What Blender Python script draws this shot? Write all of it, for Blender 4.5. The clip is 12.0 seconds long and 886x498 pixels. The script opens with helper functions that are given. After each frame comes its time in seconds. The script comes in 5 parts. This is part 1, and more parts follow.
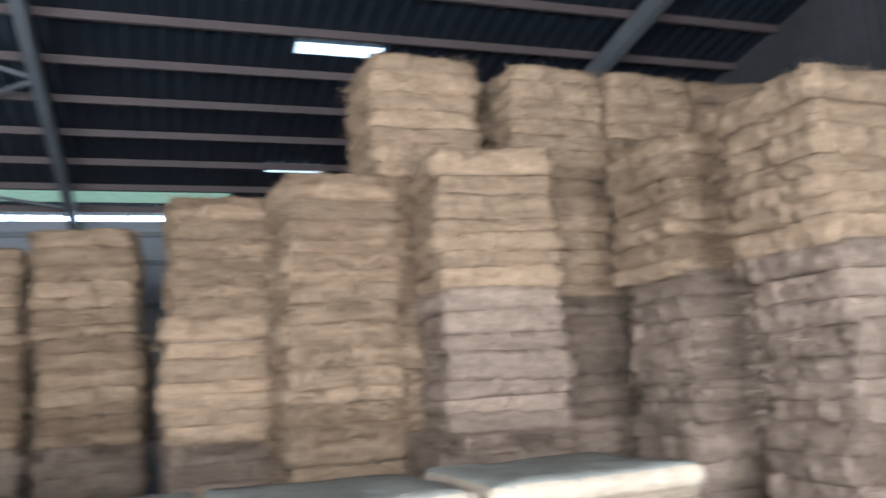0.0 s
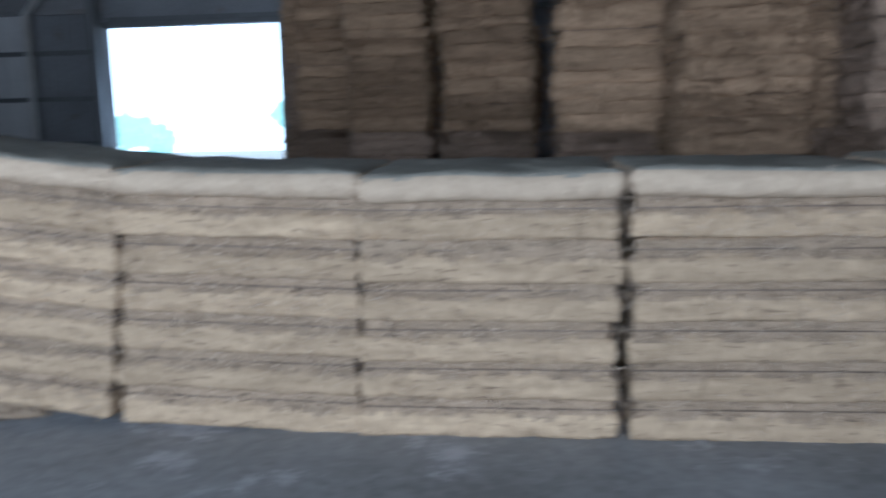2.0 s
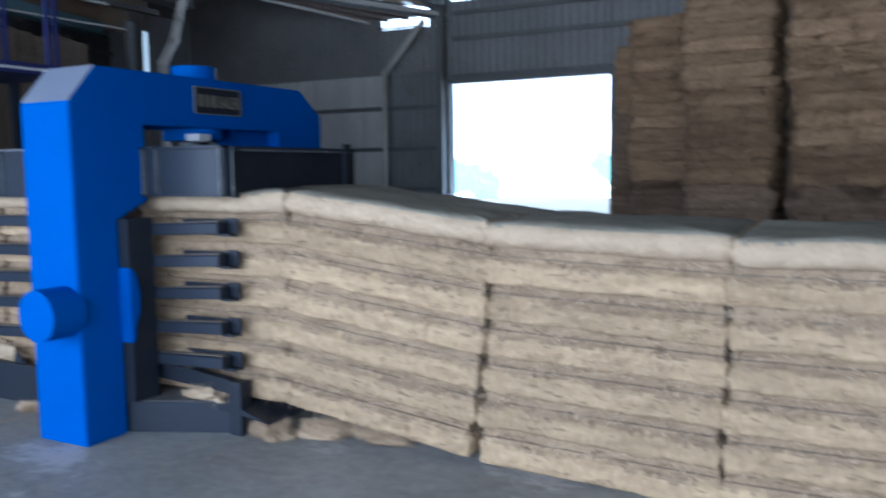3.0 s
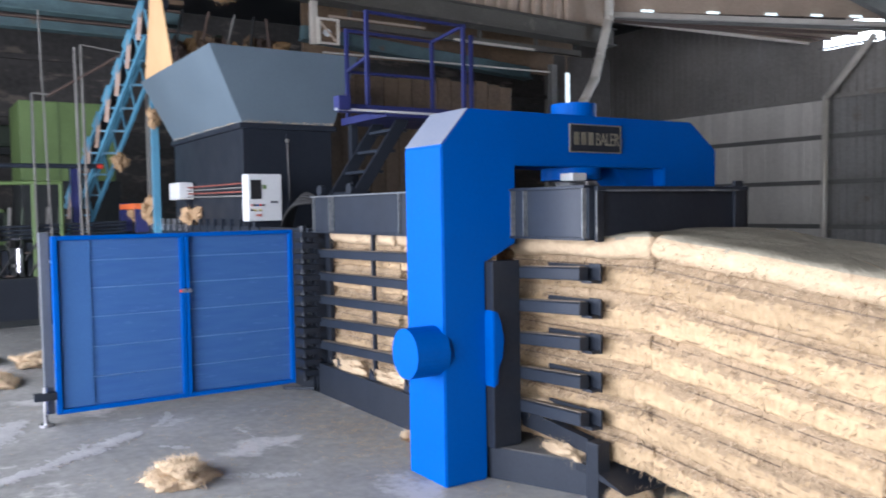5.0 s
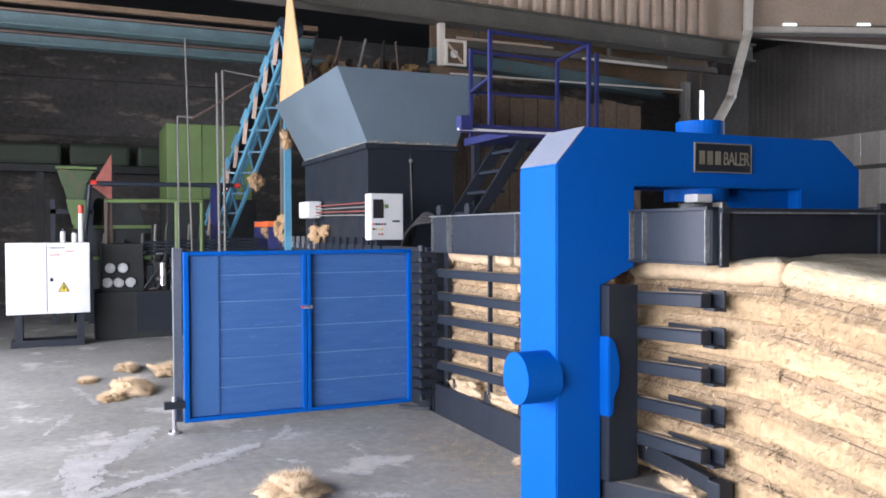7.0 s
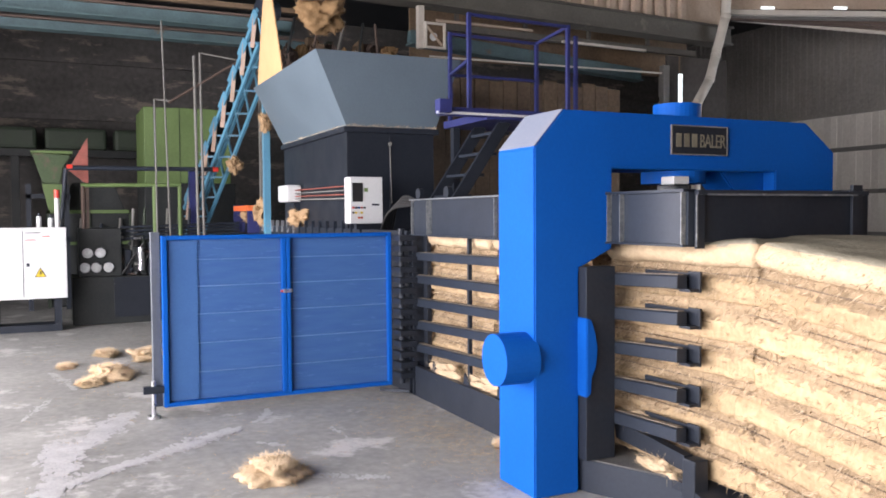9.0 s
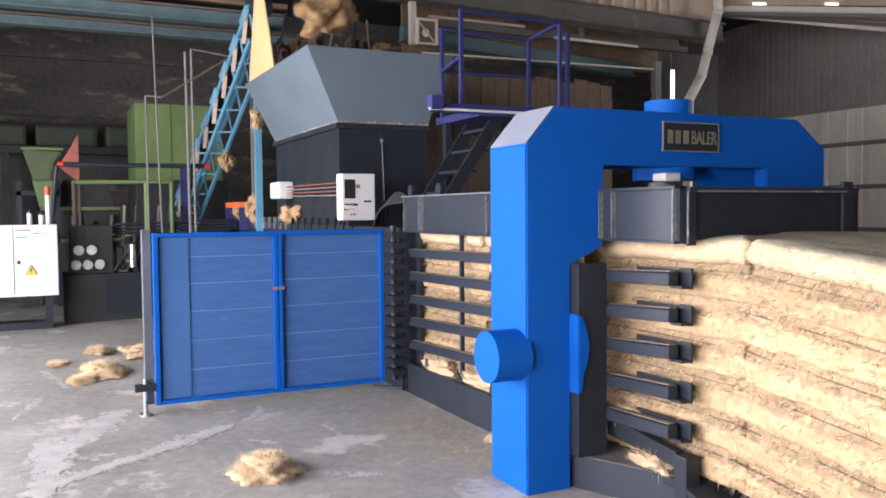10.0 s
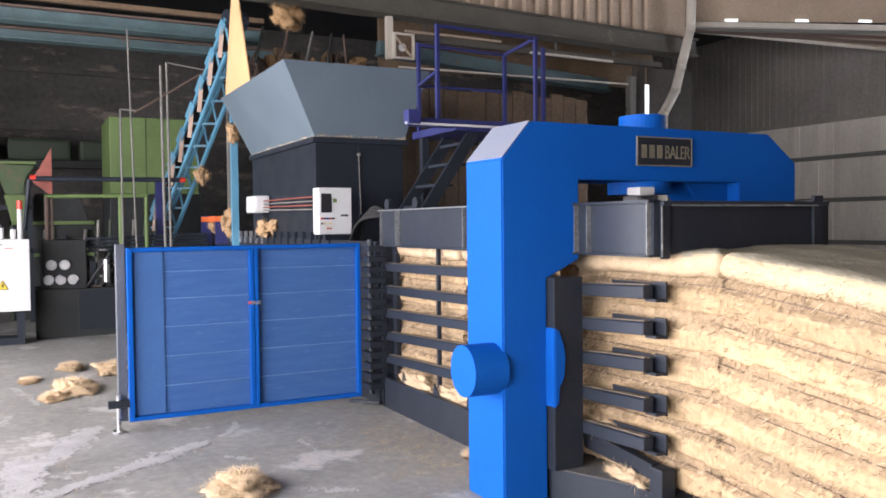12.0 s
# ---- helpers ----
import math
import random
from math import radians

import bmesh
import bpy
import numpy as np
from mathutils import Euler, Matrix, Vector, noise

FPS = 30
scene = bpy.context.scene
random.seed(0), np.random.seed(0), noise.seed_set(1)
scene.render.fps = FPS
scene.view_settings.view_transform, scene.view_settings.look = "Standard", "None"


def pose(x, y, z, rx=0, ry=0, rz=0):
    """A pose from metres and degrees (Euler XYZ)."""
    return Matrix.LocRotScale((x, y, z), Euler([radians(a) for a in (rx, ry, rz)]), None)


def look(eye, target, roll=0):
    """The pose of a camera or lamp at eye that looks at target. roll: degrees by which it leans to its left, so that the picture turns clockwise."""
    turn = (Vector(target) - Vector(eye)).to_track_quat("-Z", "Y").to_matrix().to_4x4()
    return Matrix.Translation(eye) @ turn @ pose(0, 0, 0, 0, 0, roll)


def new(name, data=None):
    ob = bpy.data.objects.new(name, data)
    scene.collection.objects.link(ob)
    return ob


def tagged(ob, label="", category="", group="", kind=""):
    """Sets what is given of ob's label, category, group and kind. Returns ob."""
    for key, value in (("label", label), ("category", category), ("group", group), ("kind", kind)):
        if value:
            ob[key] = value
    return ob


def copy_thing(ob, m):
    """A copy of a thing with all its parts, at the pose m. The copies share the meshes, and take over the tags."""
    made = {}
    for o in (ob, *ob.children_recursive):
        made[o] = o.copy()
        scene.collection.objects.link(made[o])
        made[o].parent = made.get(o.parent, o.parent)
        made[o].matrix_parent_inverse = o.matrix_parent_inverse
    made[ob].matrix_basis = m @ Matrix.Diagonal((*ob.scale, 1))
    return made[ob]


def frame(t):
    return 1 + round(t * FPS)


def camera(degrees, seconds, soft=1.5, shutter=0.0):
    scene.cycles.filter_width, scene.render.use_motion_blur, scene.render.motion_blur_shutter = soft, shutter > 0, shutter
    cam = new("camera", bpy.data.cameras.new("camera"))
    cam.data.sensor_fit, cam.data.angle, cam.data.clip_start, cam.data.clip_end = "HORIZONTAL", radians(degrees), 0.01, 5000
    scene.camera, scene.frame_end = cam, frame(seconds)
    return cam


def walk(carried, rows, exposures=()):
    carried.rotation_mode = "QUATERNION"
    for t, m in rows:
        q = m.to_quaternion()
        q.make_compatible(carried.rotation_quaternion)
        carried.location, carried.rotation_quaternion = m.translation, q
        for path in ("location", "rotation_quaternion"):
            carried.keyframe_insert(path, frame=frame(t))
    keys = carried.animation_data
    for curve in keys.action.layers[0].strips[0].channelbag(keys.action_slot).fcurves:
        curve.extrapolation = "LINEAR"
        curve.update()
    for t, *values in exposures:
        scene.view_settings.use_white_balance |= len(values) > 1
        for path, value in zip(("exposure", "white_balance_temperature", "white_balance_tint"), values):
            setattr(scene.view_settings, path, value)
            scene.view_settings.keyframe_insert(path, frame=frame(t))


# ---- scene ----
cam = camera(56.4, 12.0, soft=1.75, shutter=0.65)
PATH = [
    (0, (4.5, -3.227, 1.782), (5.153, -1.364, 2.108), -3.6),
    (0.5, (4.412, -3.22, 1.834), (4.678, -1.262, 2.142), -3.5),
    (0.7, (4.377, -3.195, 1.778), (4.528, -1.222, 2.066), -3.1),
    (0.9, (4.49, -3.149, 1.732), (4.539, -1.159, 1.959), -2.5),
    (1.5, (4.476, -3.167, 1.539), (4.445, -1.174, 1.384), -1.6),
    (1.8, (4.343, -3.137, 1.546), (4.252, -1.159, 1.266), -1.3),
    (1.9, (4.328, -3.135, 1.548), (4.181, -1.164, 1.244), -1.3),
    (2.1, (4.242, -3.119, 1.527), (3.939, -1.169, 1.203), -1.2),
    (2.5, (4.114, -3.16, 1.576), (3.461, -1.293, 1.282), -0.8),
    (2.8, (4.06, -3.176, 1.597), (3.227, -1.373, 1.36), -0.9),
    (3.1, (4.012, -3.188, 1.597), (3.044, -1.447, 1.421), -0.7),
    (3.4, (3.975, -3.185, 1.614), (2.862, -1.529, 1.477), -1.1),
    (3.7, (3.994, -3.124, 1.628), (2.731, -1.578, 1.504), -1.3),
    (5.5, (3.987, -2.444, 1.639), (2.242, -1.469, 1.573), -0.5),
    (6, (3.978, -2.414, 1.646), (2.199, -1.502, 1.618), -0.2),
    (6.5, (3.967, -2.427, 1.639), (2.162, -1.567, 1.611), -0.2),
    (7, (3.957, -2.451, 1.635), (2.13, -1.639, 1.59), -0.2),
    (9, (3.974, -2.444, 1.628), (2.167, -1.591, 1.544), -0.4),
    (9.5, (3.97, -2.438, 1.632), (2.165, -1.581, 1.544), -0.4),
    (10, (3.973, -2.435, 1.635), (2.173, -1.567, 1.541), -0.5),
    (10.5, (3.972, -2.434, 1.634), (2.176, -1.557, 1.549), -0.3),
    (11, (3.972, -2.429, 1.633), (2.177, -1.549, 1.57), -0.3),
    (11.5, (3.985, -2.439, 1.633), (2.201, -1.538, 1.573), -0.3),
    (12, (3.982, -2.432, 1.639), (2.206, -1.515, 1.577), -0.6),
]
EXPOSURES = [(0, 1.1, 4900, 10), (0.5, 1.25, 4750, 10), (0.9, 1.2, 4650, 10), (1.5, -0.2, 4600, 10), (1.8, -0.5, 4550, 10), (2.5, -0.45, 4550, 10),
             (3.1, -0.1, 4700, 10), (3.7, 0.1, 4900, 10), (5.5, 0.9, 5750, 18), (7.5, 0.96, 5900, 18), (9, 1.0, 6250, 20), (12, 1.0, 6250, 20)]
walk(cam, [(t, look(e, g, r)) for t, e, g, r in PATH], EXPOSURES)

# ---- world and light ----
world = bpy.data.worlds.new("sky")
scene.world = world
world.use_nodes = True
wn = world.node_tree
sky = wn.nodes.new("ShaderNodeTexSky")
sky.sky_type, sky.sun_disc = "NISHITA", False
sky.sun_elevation, sky.sun_rotation = radians(69), radians(160)
wn.nodes["Background"].inputs["Strength"].default_value = 0.06
wn.links.new(sky.outputs["Color"], wn.nodes["Background"].inputs["Color"])

sun = new("sun", bpy.data.lights.new("sun", "SUN"))
sun.data.energy, sun.data.angle, sun.data.color = 2.0, radians(8), (1.0, 0.95, 0.86)
sun.matrix_world = look((5, -9, 24), (2, 0, 0))


def opening_light(name, size_x, size_y, watts, eye, target, colour):
    lamp = new(name, bpy.data.lights.new(name, "AREA"))
    lamp.data.shape, lamp.data.size, lamp.data.size_y = "RECTANGLE", size_x, size_y
    lamp.data.energy, lamp.data.color = watts, colour
    lamp.matrix_world = look(eye, target)
    return lamp


# daylight through the open front of the shed, and through the far door
opening_light("front_daylight", 15.5, 3.6, 1620, (0.3, -7.1, 2.2), (0.3, 0, 1.7), (1.0, 0.965, 0.91))
opening_light("door_daylight", 3.8, 3.4, 180, (-3.2, 15.2, 1.9), (-2.2, 8, 0.6), (0.86, 0.94, 1.0))


# ---- materials ----
def material(name, base, second=None, scale=6.0, fine=60.0, rough=0.6, metal=0.0, bump=0.2, spread=0.12,
             stretch=(1, 1, 1), wear=None, wear_at=0.62, glow=None, depth=0.01, wear_scale=0.6, shine=0.5, band=None):
    m = bpy.data.materials.new(name)
    m.use_nodes = True
    nt = m.node_tree
    n, link = nt.nodes, nt.links
    bsdf = n["Principled BSDF"]
    co, info = n.new("ShaderNodeTexCoord"), n.new("ShaderNodeObjectInfo")
    shift = n.new("ShaderNodeVectorMath")
    shift.operation = "MULTIPLY_ADD"
    shift.inputs[0].default_value = (1, 1, 1)
    link.new(info.outputs["Random"], shift.inputs[0])
    shift.inputs[1].default_value = (7.3, 3.1, 5.7)
    link.new(co.outputs["Object"], shift.inputs[2])
    sc = n.new("ShaderNodeVectorMath")
    sc.operation = "MULTIPLY"
    sc.inputs[1].default_value = stretch
    link.new(shift.outputs[0], sc.inputs[0])
    big, small = n.new("ShaderNodeTexNoise"), n.new("ShaderNodeTexNoise")
    big.inputs["Scale"].default_value, big.inputs["Detail"].default_value = scale, 5
    small.inputs["Scale"].default_value, small.inputs["Detail"].default_value = fine, 4
    coarse = shift
    if band:
        coarse = n.new("ShaderNodeVectorMath")
        coarse.operation = "MULTIPLY"
        coarse.inputs[1].default_value = band
        link.new(shift.outputs[0], coarse.inputs[0])
    link.new(coarse.outputs[0], big.inputs["Vector"])
    link.new(sc.outputs[0], small.inputs["Vector"])
    second = second or tuple(c * 0.6 for c in base)
    ramp = n.new("ShaderNodeValToRGB")
    ramp.color_ramp.elements[0].position, ramp.color_ramp.elements[1].position = 0.34, 0.66
    ramp.color_ramp.elements[0].color, ramp.color_ramp.elements[1].color = (*second, 1), (*base, 1)
    mixv = n.new("ShaderNodeMath")
    mixv.operation = "MULTIPLY_ADD"
    mixv.inputs[1].default_value = 0.55
    half = n.new("ShaderNodeMath")
    half.operation = "MULTIPLY"
    half.inputs[1].default_value = 0.45
    link.new(small.outputs["Fac"], half.inputs[0])
    link.new(big.outputs["Fac"], mixv.inputs[0])
    link.new(half.outputs[0], mixv.inputs[2])
    link.new(mixv.outputs[0], ramp.inputs["Fac"])
    hsv = n.new("ShaderNodeHueSaturation")
    val = n.new("ShaderNodeMapRange")
    val.inputs["To Min"].default_value, val.inputs["To Max"].default_value = 1 - spread, 1 + spread
    link.new(info.outputs["Random"], val.inputs["Value"])
    link.new(val.outputs[0], hsv.inputs["Value"])
    link.new(ramp.outputs["Color"], hsv.inputs["Color"])
    colour = hsv.outputs["Color"]
    if wear:
        w = n.new("ShaderNodeTexNoise")
        w.inputs["Scale"].default_value, w.inputs["Detail"].default_value, w.inputs["Roughness"].default_value = scale * wear_scale, 8, 0.7
        link.new(coarse.outputs[0], w.inputs["Vector"])
        edge = n.new("ShaderNodeMapRange")
        edge.inputs["From Min"].default_value, edge.inputs["From Max"].default_value = wear_at, wear_at + 0.07
        link.new(w.outputs["Fac"], edge.inputs["Value"])
        mx = n.new("ShaderNodeMixRGB")
        mx.inputs["Color2"].default_value = (*wear, 1)
        link.new(edge.outputs[0], mx.inputs["Fac"])
        link.new(colour, mx.inputs["Color1"])
        colour = mx.outputs["Color"]
    link.new(colour, bsdf.inputs["Base Color"])
    rr = n.new("ShaderNodeMapRange")
    rr.inputs["To Min"].default_value, rr.inputs["To Max"].default_value = max(0.05, rough - 0.12), min(1, rough + 0.12)
    link.new(big.outputs["Fac"], rr.inputs["Value"])
    link.new(rr.outputs[0], bsdf.inputs["Roughness"])
    bsdf.inputs["Metallic"].default_value = metal
    bsdf.inputs["Specular IOR Level"].default_value = shine
    if bump:
        b = n.new("ShaderNodeBump")
        b.inputs["Strength"].default_value, b.inputs["Distance"].default_value = bump, depth
        link.new(mixv.outputs[0], b.inputs["Height"])
        link.new(b.outputs["Normal"], bsdf.inputs["Normal"])
    if glow:
        bsdf.inputs["Emission Color"].default_value = (*glow[:3], 1)
        bsdf.inputs["Emission Strength"].default_value = glow[3]
    return m


FIBRE = material("coir_fibre", (0.49, 0.36, 0.212), (0.29, 0.208, 0.12), 7, 46, 0.95, 0, 0.8, 0.14, (1, 1, 0.45), depth=0.014, wear=(0.2, 0.14, 0.085), wear_at=0.57, wear_scale=2.2, shine=0.15, band=(0.6, 0.6, 2.6))
FIBRE_STACK = material("stacked_coir_fibre", (0.42, 0.28, 0.157), (0.22, 0.145, 0.08), 5, 34, 0.95, 0, 0.9, 0.2, (1, 1, 0.7), depth=0.03, wear=(0.13, 0.085, 0.055), wear_at=0.62, wear_scale=1.8, shine=0.15, band=(0.6, 0.6, 2.2))
FIBRE_PALE = material("pale_coir_fibre", (0.52, 0.402, 0.262), (0.41, 0.31, 0.2), 9, 50, 0.95, 0, 0.8, 0.08, (1, 1, 0.8), depth=0.02, shine=0.15)
# greyer fibre for upward bale faces, their dimmer light put into the colour
TOP_SHADE = material("shaded_bale_top", (0.36, 0.328, 0.25), (0.26, 0.236, 0.178), 8, 46, 0.95, 0, 0.8, 0.1, depth=0.02, shine=0.1)
RUBBED_SHADED = material("rubbed_shaded_fibre", (0.37, 0.272, 0.168), (0.21, 0.152, 0.092), 8, 46, 0.9, 0, 0.7, 0.12, (1, 1, 0.6), depth=0.012, wear=(0.14, 0.1, 0.062), wear_at=0.56, wear_scale=2.4, shine=0.2, band=(0.7, 0.7, 2.4))
FIBRE_GREY = material("grey_pink_coir_fibre", (0.37, 0.26, 0.168), (0.21, 0.146, 0.094), 5, 34, 0.95, 0, 0.9, 0.14, (1, 1, 0.7), depth=0.03, wear=(0.13, 0.09, 0.07), wear_at=0.62, wear_scale=1.8, shine=0.15, band=(0.6, 0.6, 2.2))
BROWN_FIBRE = material("brown_loose_fibre", (0.27, 0.175, 0.09), (0.16, 0.1, 0.05), 9, 50, 0.95, 0, 0.6, 0.1, depth=0.02, shine=0.1)
FIBRE_SCRAP = material("stray_coir_fibre", (0.42, 0.29, 0.17), (0.3, 0.2, 0.11), 9, 50, 0.95, 0, 0.6, 0.1, depth=0.02, shine=0.1)
TUFT = material("loose_fibre", (0.6, 0.475, 0.325), (0.38, 0.29, 0.19), 9, 50, 0.95, 0, 0)
WIRE = material("dark_wire", (0.15, 0.11, 0.08), rough=0.5, metal=0.7, bump=0)
BLUE = material("blue_paint", (0.004, 0.08, 0.36), (0.004, 0.068, 0.31), 2.2, 45, 0.5, 0, 0.06, 0.02, shine=0.07)
BLUE_DARK = material("dusty_blue_paint", (0.03, 0.085, 0.25), (0.046, 0.115, 0.28), 4, 90, 0.6, 0, 0.25, 0.04, (1, 1, 6), wear=(0.06, 0.13, 0.31), wear_at=0.58, wear_scale=1.6, band=(1, 0.8, 5), shine=0.2)
BLUE_PALE = material("pale_dusty_blue_paint", (0.045, 0.115, 0.28), (0.036, 0.096, 0.25), 4, 60, 0.6, 0, 0.1, 0.02, shine=0.2)
CHAMFER_PAINT = material("pale_chamfer_paint", (0.19, 0.21, 0.26), (0.15, 0.175, 0.235), 6, 50, 0.45, 0, 0.06, 0.03, shine=0.3)
DUST_LINE = material("fibre_dust", (0.26, 0.21, 0.155), (0.1, 0.088, 0.075), 18, 70, 0.95, 0, 0.5, 0.1, shine=0.1)
DUST_PLATE = material("fibre_dusted_plate", (0.14, 0.135, 0.125), (0.08, 0.08, 0.082), 9, 60, 0.9, 0, 0.3, 0.05, shine=0.2)
RIB = material("highlit_rib_paint", (0.15, 0.25, 0.46), (0.06, 0.15, 0.38), 7, 50, 0.5, 0, 0.1, 0.05, shine=0.3)
RED_DULL = material("dull_red_paint", (0.26, 0.075, 0.055), rough=0.6, bump=0.05)
PALE_SHEET = material("pale_corrugated_sheet", (0.74, 0.71, 0.65), (0.58, 0.55, 0.5), 0.8, 14, 0.5, 0.1, 0.05, 0.05)
BROWN_DARK = material("dark_brown_board", (0.17, 0.115, 0.07), (0.09, 0.06, 0.036), 2, 20, 0.8, 0, 0.1, 0.05)
BLACK = material("black_paint", (0.012, 0.0155, 0.023), (0.019, 0.023, 0.031), 3, 40, 0.45, 0, 0.1, 0.1, wear=(0.07, 0.068, 0.065), wear_at=0.68, shine=0.25)
STEEL_DK = material("dark_grey_paint", (0.0135, 0.018, 0.0275), (0.02, 0.026, 0.037), 3, 50, 0.45, 0, 0.08, 0.08, wear=(0.09, 0.088, 0.085), wear_at=0.69, shine=0.3)
HOPPER = material("grey_blue_paint", (0.1, 0.135, 0.165), (0.085, 0.115, 0.142), 2, 40, 0.5, 0, 0.05, 0.03)
WHITE = material("white_paint", (0.56, 0.57, 0.57), (0.49, 0.505, 0.51), 4, 60, 0.4, 0, 0.04, 0.03)
BRIGHT = material("bright_steel", (0.6, 0.6, 0.62), (0.45, 0.45, 0.47), 8, 60, 0.3, 0.9, 0.05)
RED = material("red_plastic", (0.65, 0.05, 0.03), rough=0.4, bump=0.02)
ORANGE = material("orange_paint", (0.75, 0.16, 0.04), rough=0.5, bump=0.05)
YELLOW = material("yellow_enamel", (0.8, 0.6, 0.03), rough=0.4, bump=0)
PLY = material("plywood", (0.62, 0.42, 0.22), (0.52, 0.33, 0.16), 3, 30, 0.7, 0, 0.15, 0.05, (6, 6, 0.6))
BATTEN = material("pale_batten_wood", (0.42, 0.31, 0.25), (0.3, 0.22, 0.17), 4, 30, 0.8, 0, 0.1, 0.1)
TEAL = material("teal_paint", (0.078, 0.135, 0.15), (0.045, 0.075, 0.083), 3, 40, 0.6, 0, 0.12, 0.06, wear=(0.12, 0.08, 0.05), wear_at=0.62)
SKYBLUE = material("light_blue_paint", (0.09, 0.26, 0.38), (0.07, 0.19, 0.28), 4, 50, 0.5, 0, 0.1, 0.05, wear=(0.30, 0.25, 0.2), wear_at=0.63)
GREY_BLUE = material("grey_primer_paint", (0.085, 0.095, 0.115), (0.06, 0.07, 0.085), 3, 40, 0.5, 0, 0.08, 0.05)
WORN = material("worn_steel_edge", (0.2, 0.21, 0.215), (0.07, 0.08, 0.09), 5, 40, 0.5, 0.2, 0.08, 0.1, wear=(0.4, 0.41, 0.4), wear_at=0.6)
GREEN = material("green_paint", (0.12, 0.185, 0.06), (0.085, 0.135, 0.042), 2, 40, 0.6, 0, 0.1, 0.04)
GREEN_MID = material("dull_green_paint", (0.065, 0.105, 0.042), (0.035, 0.06, 0.025), 3, 40, 0.6, 0, 0.1, 0.05, wear=(0.1, 0.08, 0.05), wear_at=0.58)
GREEN_PALE = material("pale_green_paint", (0.028, 0.045, 0.025), (0.016, 0.026, 0.015), 3, 40, 0.6, 0, 0.1, 0.05)
VIOLET = material("violet_blue_paint", (0.022, 0.028, 0.13), (0.016, 0.02, 0.085), 4, 50, 0.45, 0, 0.08, 0.05)
CONCRETE = material("concrete_floor", (0.31, 0.308, 0.29), (0.168, 0.168, 0.16), 1.1, 16, 0.62, 0, 0.35, 0, wear=(0.42, 0.41, 0.40), wear_at=0.56, wear_scale=1.3, depth=0.008)
EARTH = material("dry_ground", (0.5, 0.46, 0.38), (0.4, 0.36, 0.3), 0.4, 8, 0.9, 0, 0.3, 0)
SHEET = material("corrugated_sheet", (0.31, 0.303, 0.29), (0.21, 0.204, 0.192), 0.8, 14, 0.55, 0.2, 0.05, 0.06, wear=(0.16, 0.10, 0.06), wear_at=0.6)
# plain dark brown-grey base for walls and sheets
DARK_WALL = material("plain_dark_sheet", (0.085, 0.078, 0.072), (0.055, 0.05, 0.046), 0.8, 14, 0.9, 0, 0.05, 0.05, shine=0.1)
BLOTCHED = material("blotched_dark_wall", (0.11, 0.105, 0.1), (0.06, 0.058, 0.056), 0.9, 9, 0.9, 0, 0.1, 0.05, wear=(0.19, 0.165, 0.14), wear_at=0.56, wear_scale=1.4, shine=0.1, band=(1, 0.6, 2.2))
GREEN_GLOW = material("green_translucent_sheet", (0.3, 0.4, 0.25), rough=0.5, bump=0, glow=(0.75, 1.0, 0.62, 0.16))
BUSH_GLOW = material("glowing_far_green", (0.5, 0.7, 0.55), rough=1, bump=0, glow=(0.58, 0.86, 0.72, 1.6))
HAZE_GLOW = material("glowing_haze", (0.9, 0.9, 0.9), rough=1, bump=0, glow=(0.95, 1.0, 1.0, 4.0))
DARK_SHEET = material("shaded_upper_sheet", (0.3, 0.285, 0.265), (0.2, 0.19, 0.175), 0.8, 14, 0.75, 0, 0.05, 0.05, wear=(0.22, 0.19, 0.16), wear_at=0.6, shine=0.2)
ROOF = material("dark_roof_sheet", (0.022, 0.027, 0.033), (0.016, 0.019, 0.024), 0.7, 14, 0.5, 0.2, 0.05, 0.05)
RUST = material("primer_steel", (0.125, 0.088, 0.072), (0.085, 0.06, 0.048), 2, 30, 0.7, 0.1, 0.12, 0.08)
GIRDER = material("dusty_brown_girder", (0.12, 0.112, 0.095), (0.075, 0.07, 0.06), 2, 30, 0.7, 0.1, 0.12, 0.06, wear=(0.2, 0.18, 0.15), wear_at=0.6)
GREY_BEAM = material("grey_steel", (0.185, 0.184, 0.173), (0.125, 0.12, 0.11), 2, 30, 0.6, 0.1, 0.1, 0.06)
BROWN_SHEET = material("brown_sheet", (0.5, 0.4, 0.31), (0.38, 0.3, 0.225), 1.5, 20, 0.7, 0, 0.1, 0.05)
PIPE = material("cream_pipe", (0.62, 0.59, 0.52), (0.5, 0.46, 0.4), 4, 40, 0.5, 0, 0.06, 0.03)
SKYLIGHT = material("translucent_sheet", (0.8, 0.85, 0.82), rough=0.5, bump=0, glow=(0.9, 1.0, 0.95, 0.75))
DARK = material("dark_machine_paint", (0.017, 0.02, 0.021), (0.03, 0.033, 0.033), 3, 40, 0.5, 0, 0.1, 0.1, shine=0.25)
RUBBER = material("black_rubber", (0.012, 0.012, 0.013), rough=0.55, bump=0.05)
CHALK = material("chalky_stain", (0.43, 0.43, 0.43), (0.3, 0.298, 0.295), 7, 60, 0.7, 0, 0.1, 0)
DULL = material("dull_gold_mark", (0.17, 0.155, 0.115), rough=0.5, bump=0)
GAUGE = material("gauge_face", (0.7, 0.72, 0.72), rough=0.25, bump=0)


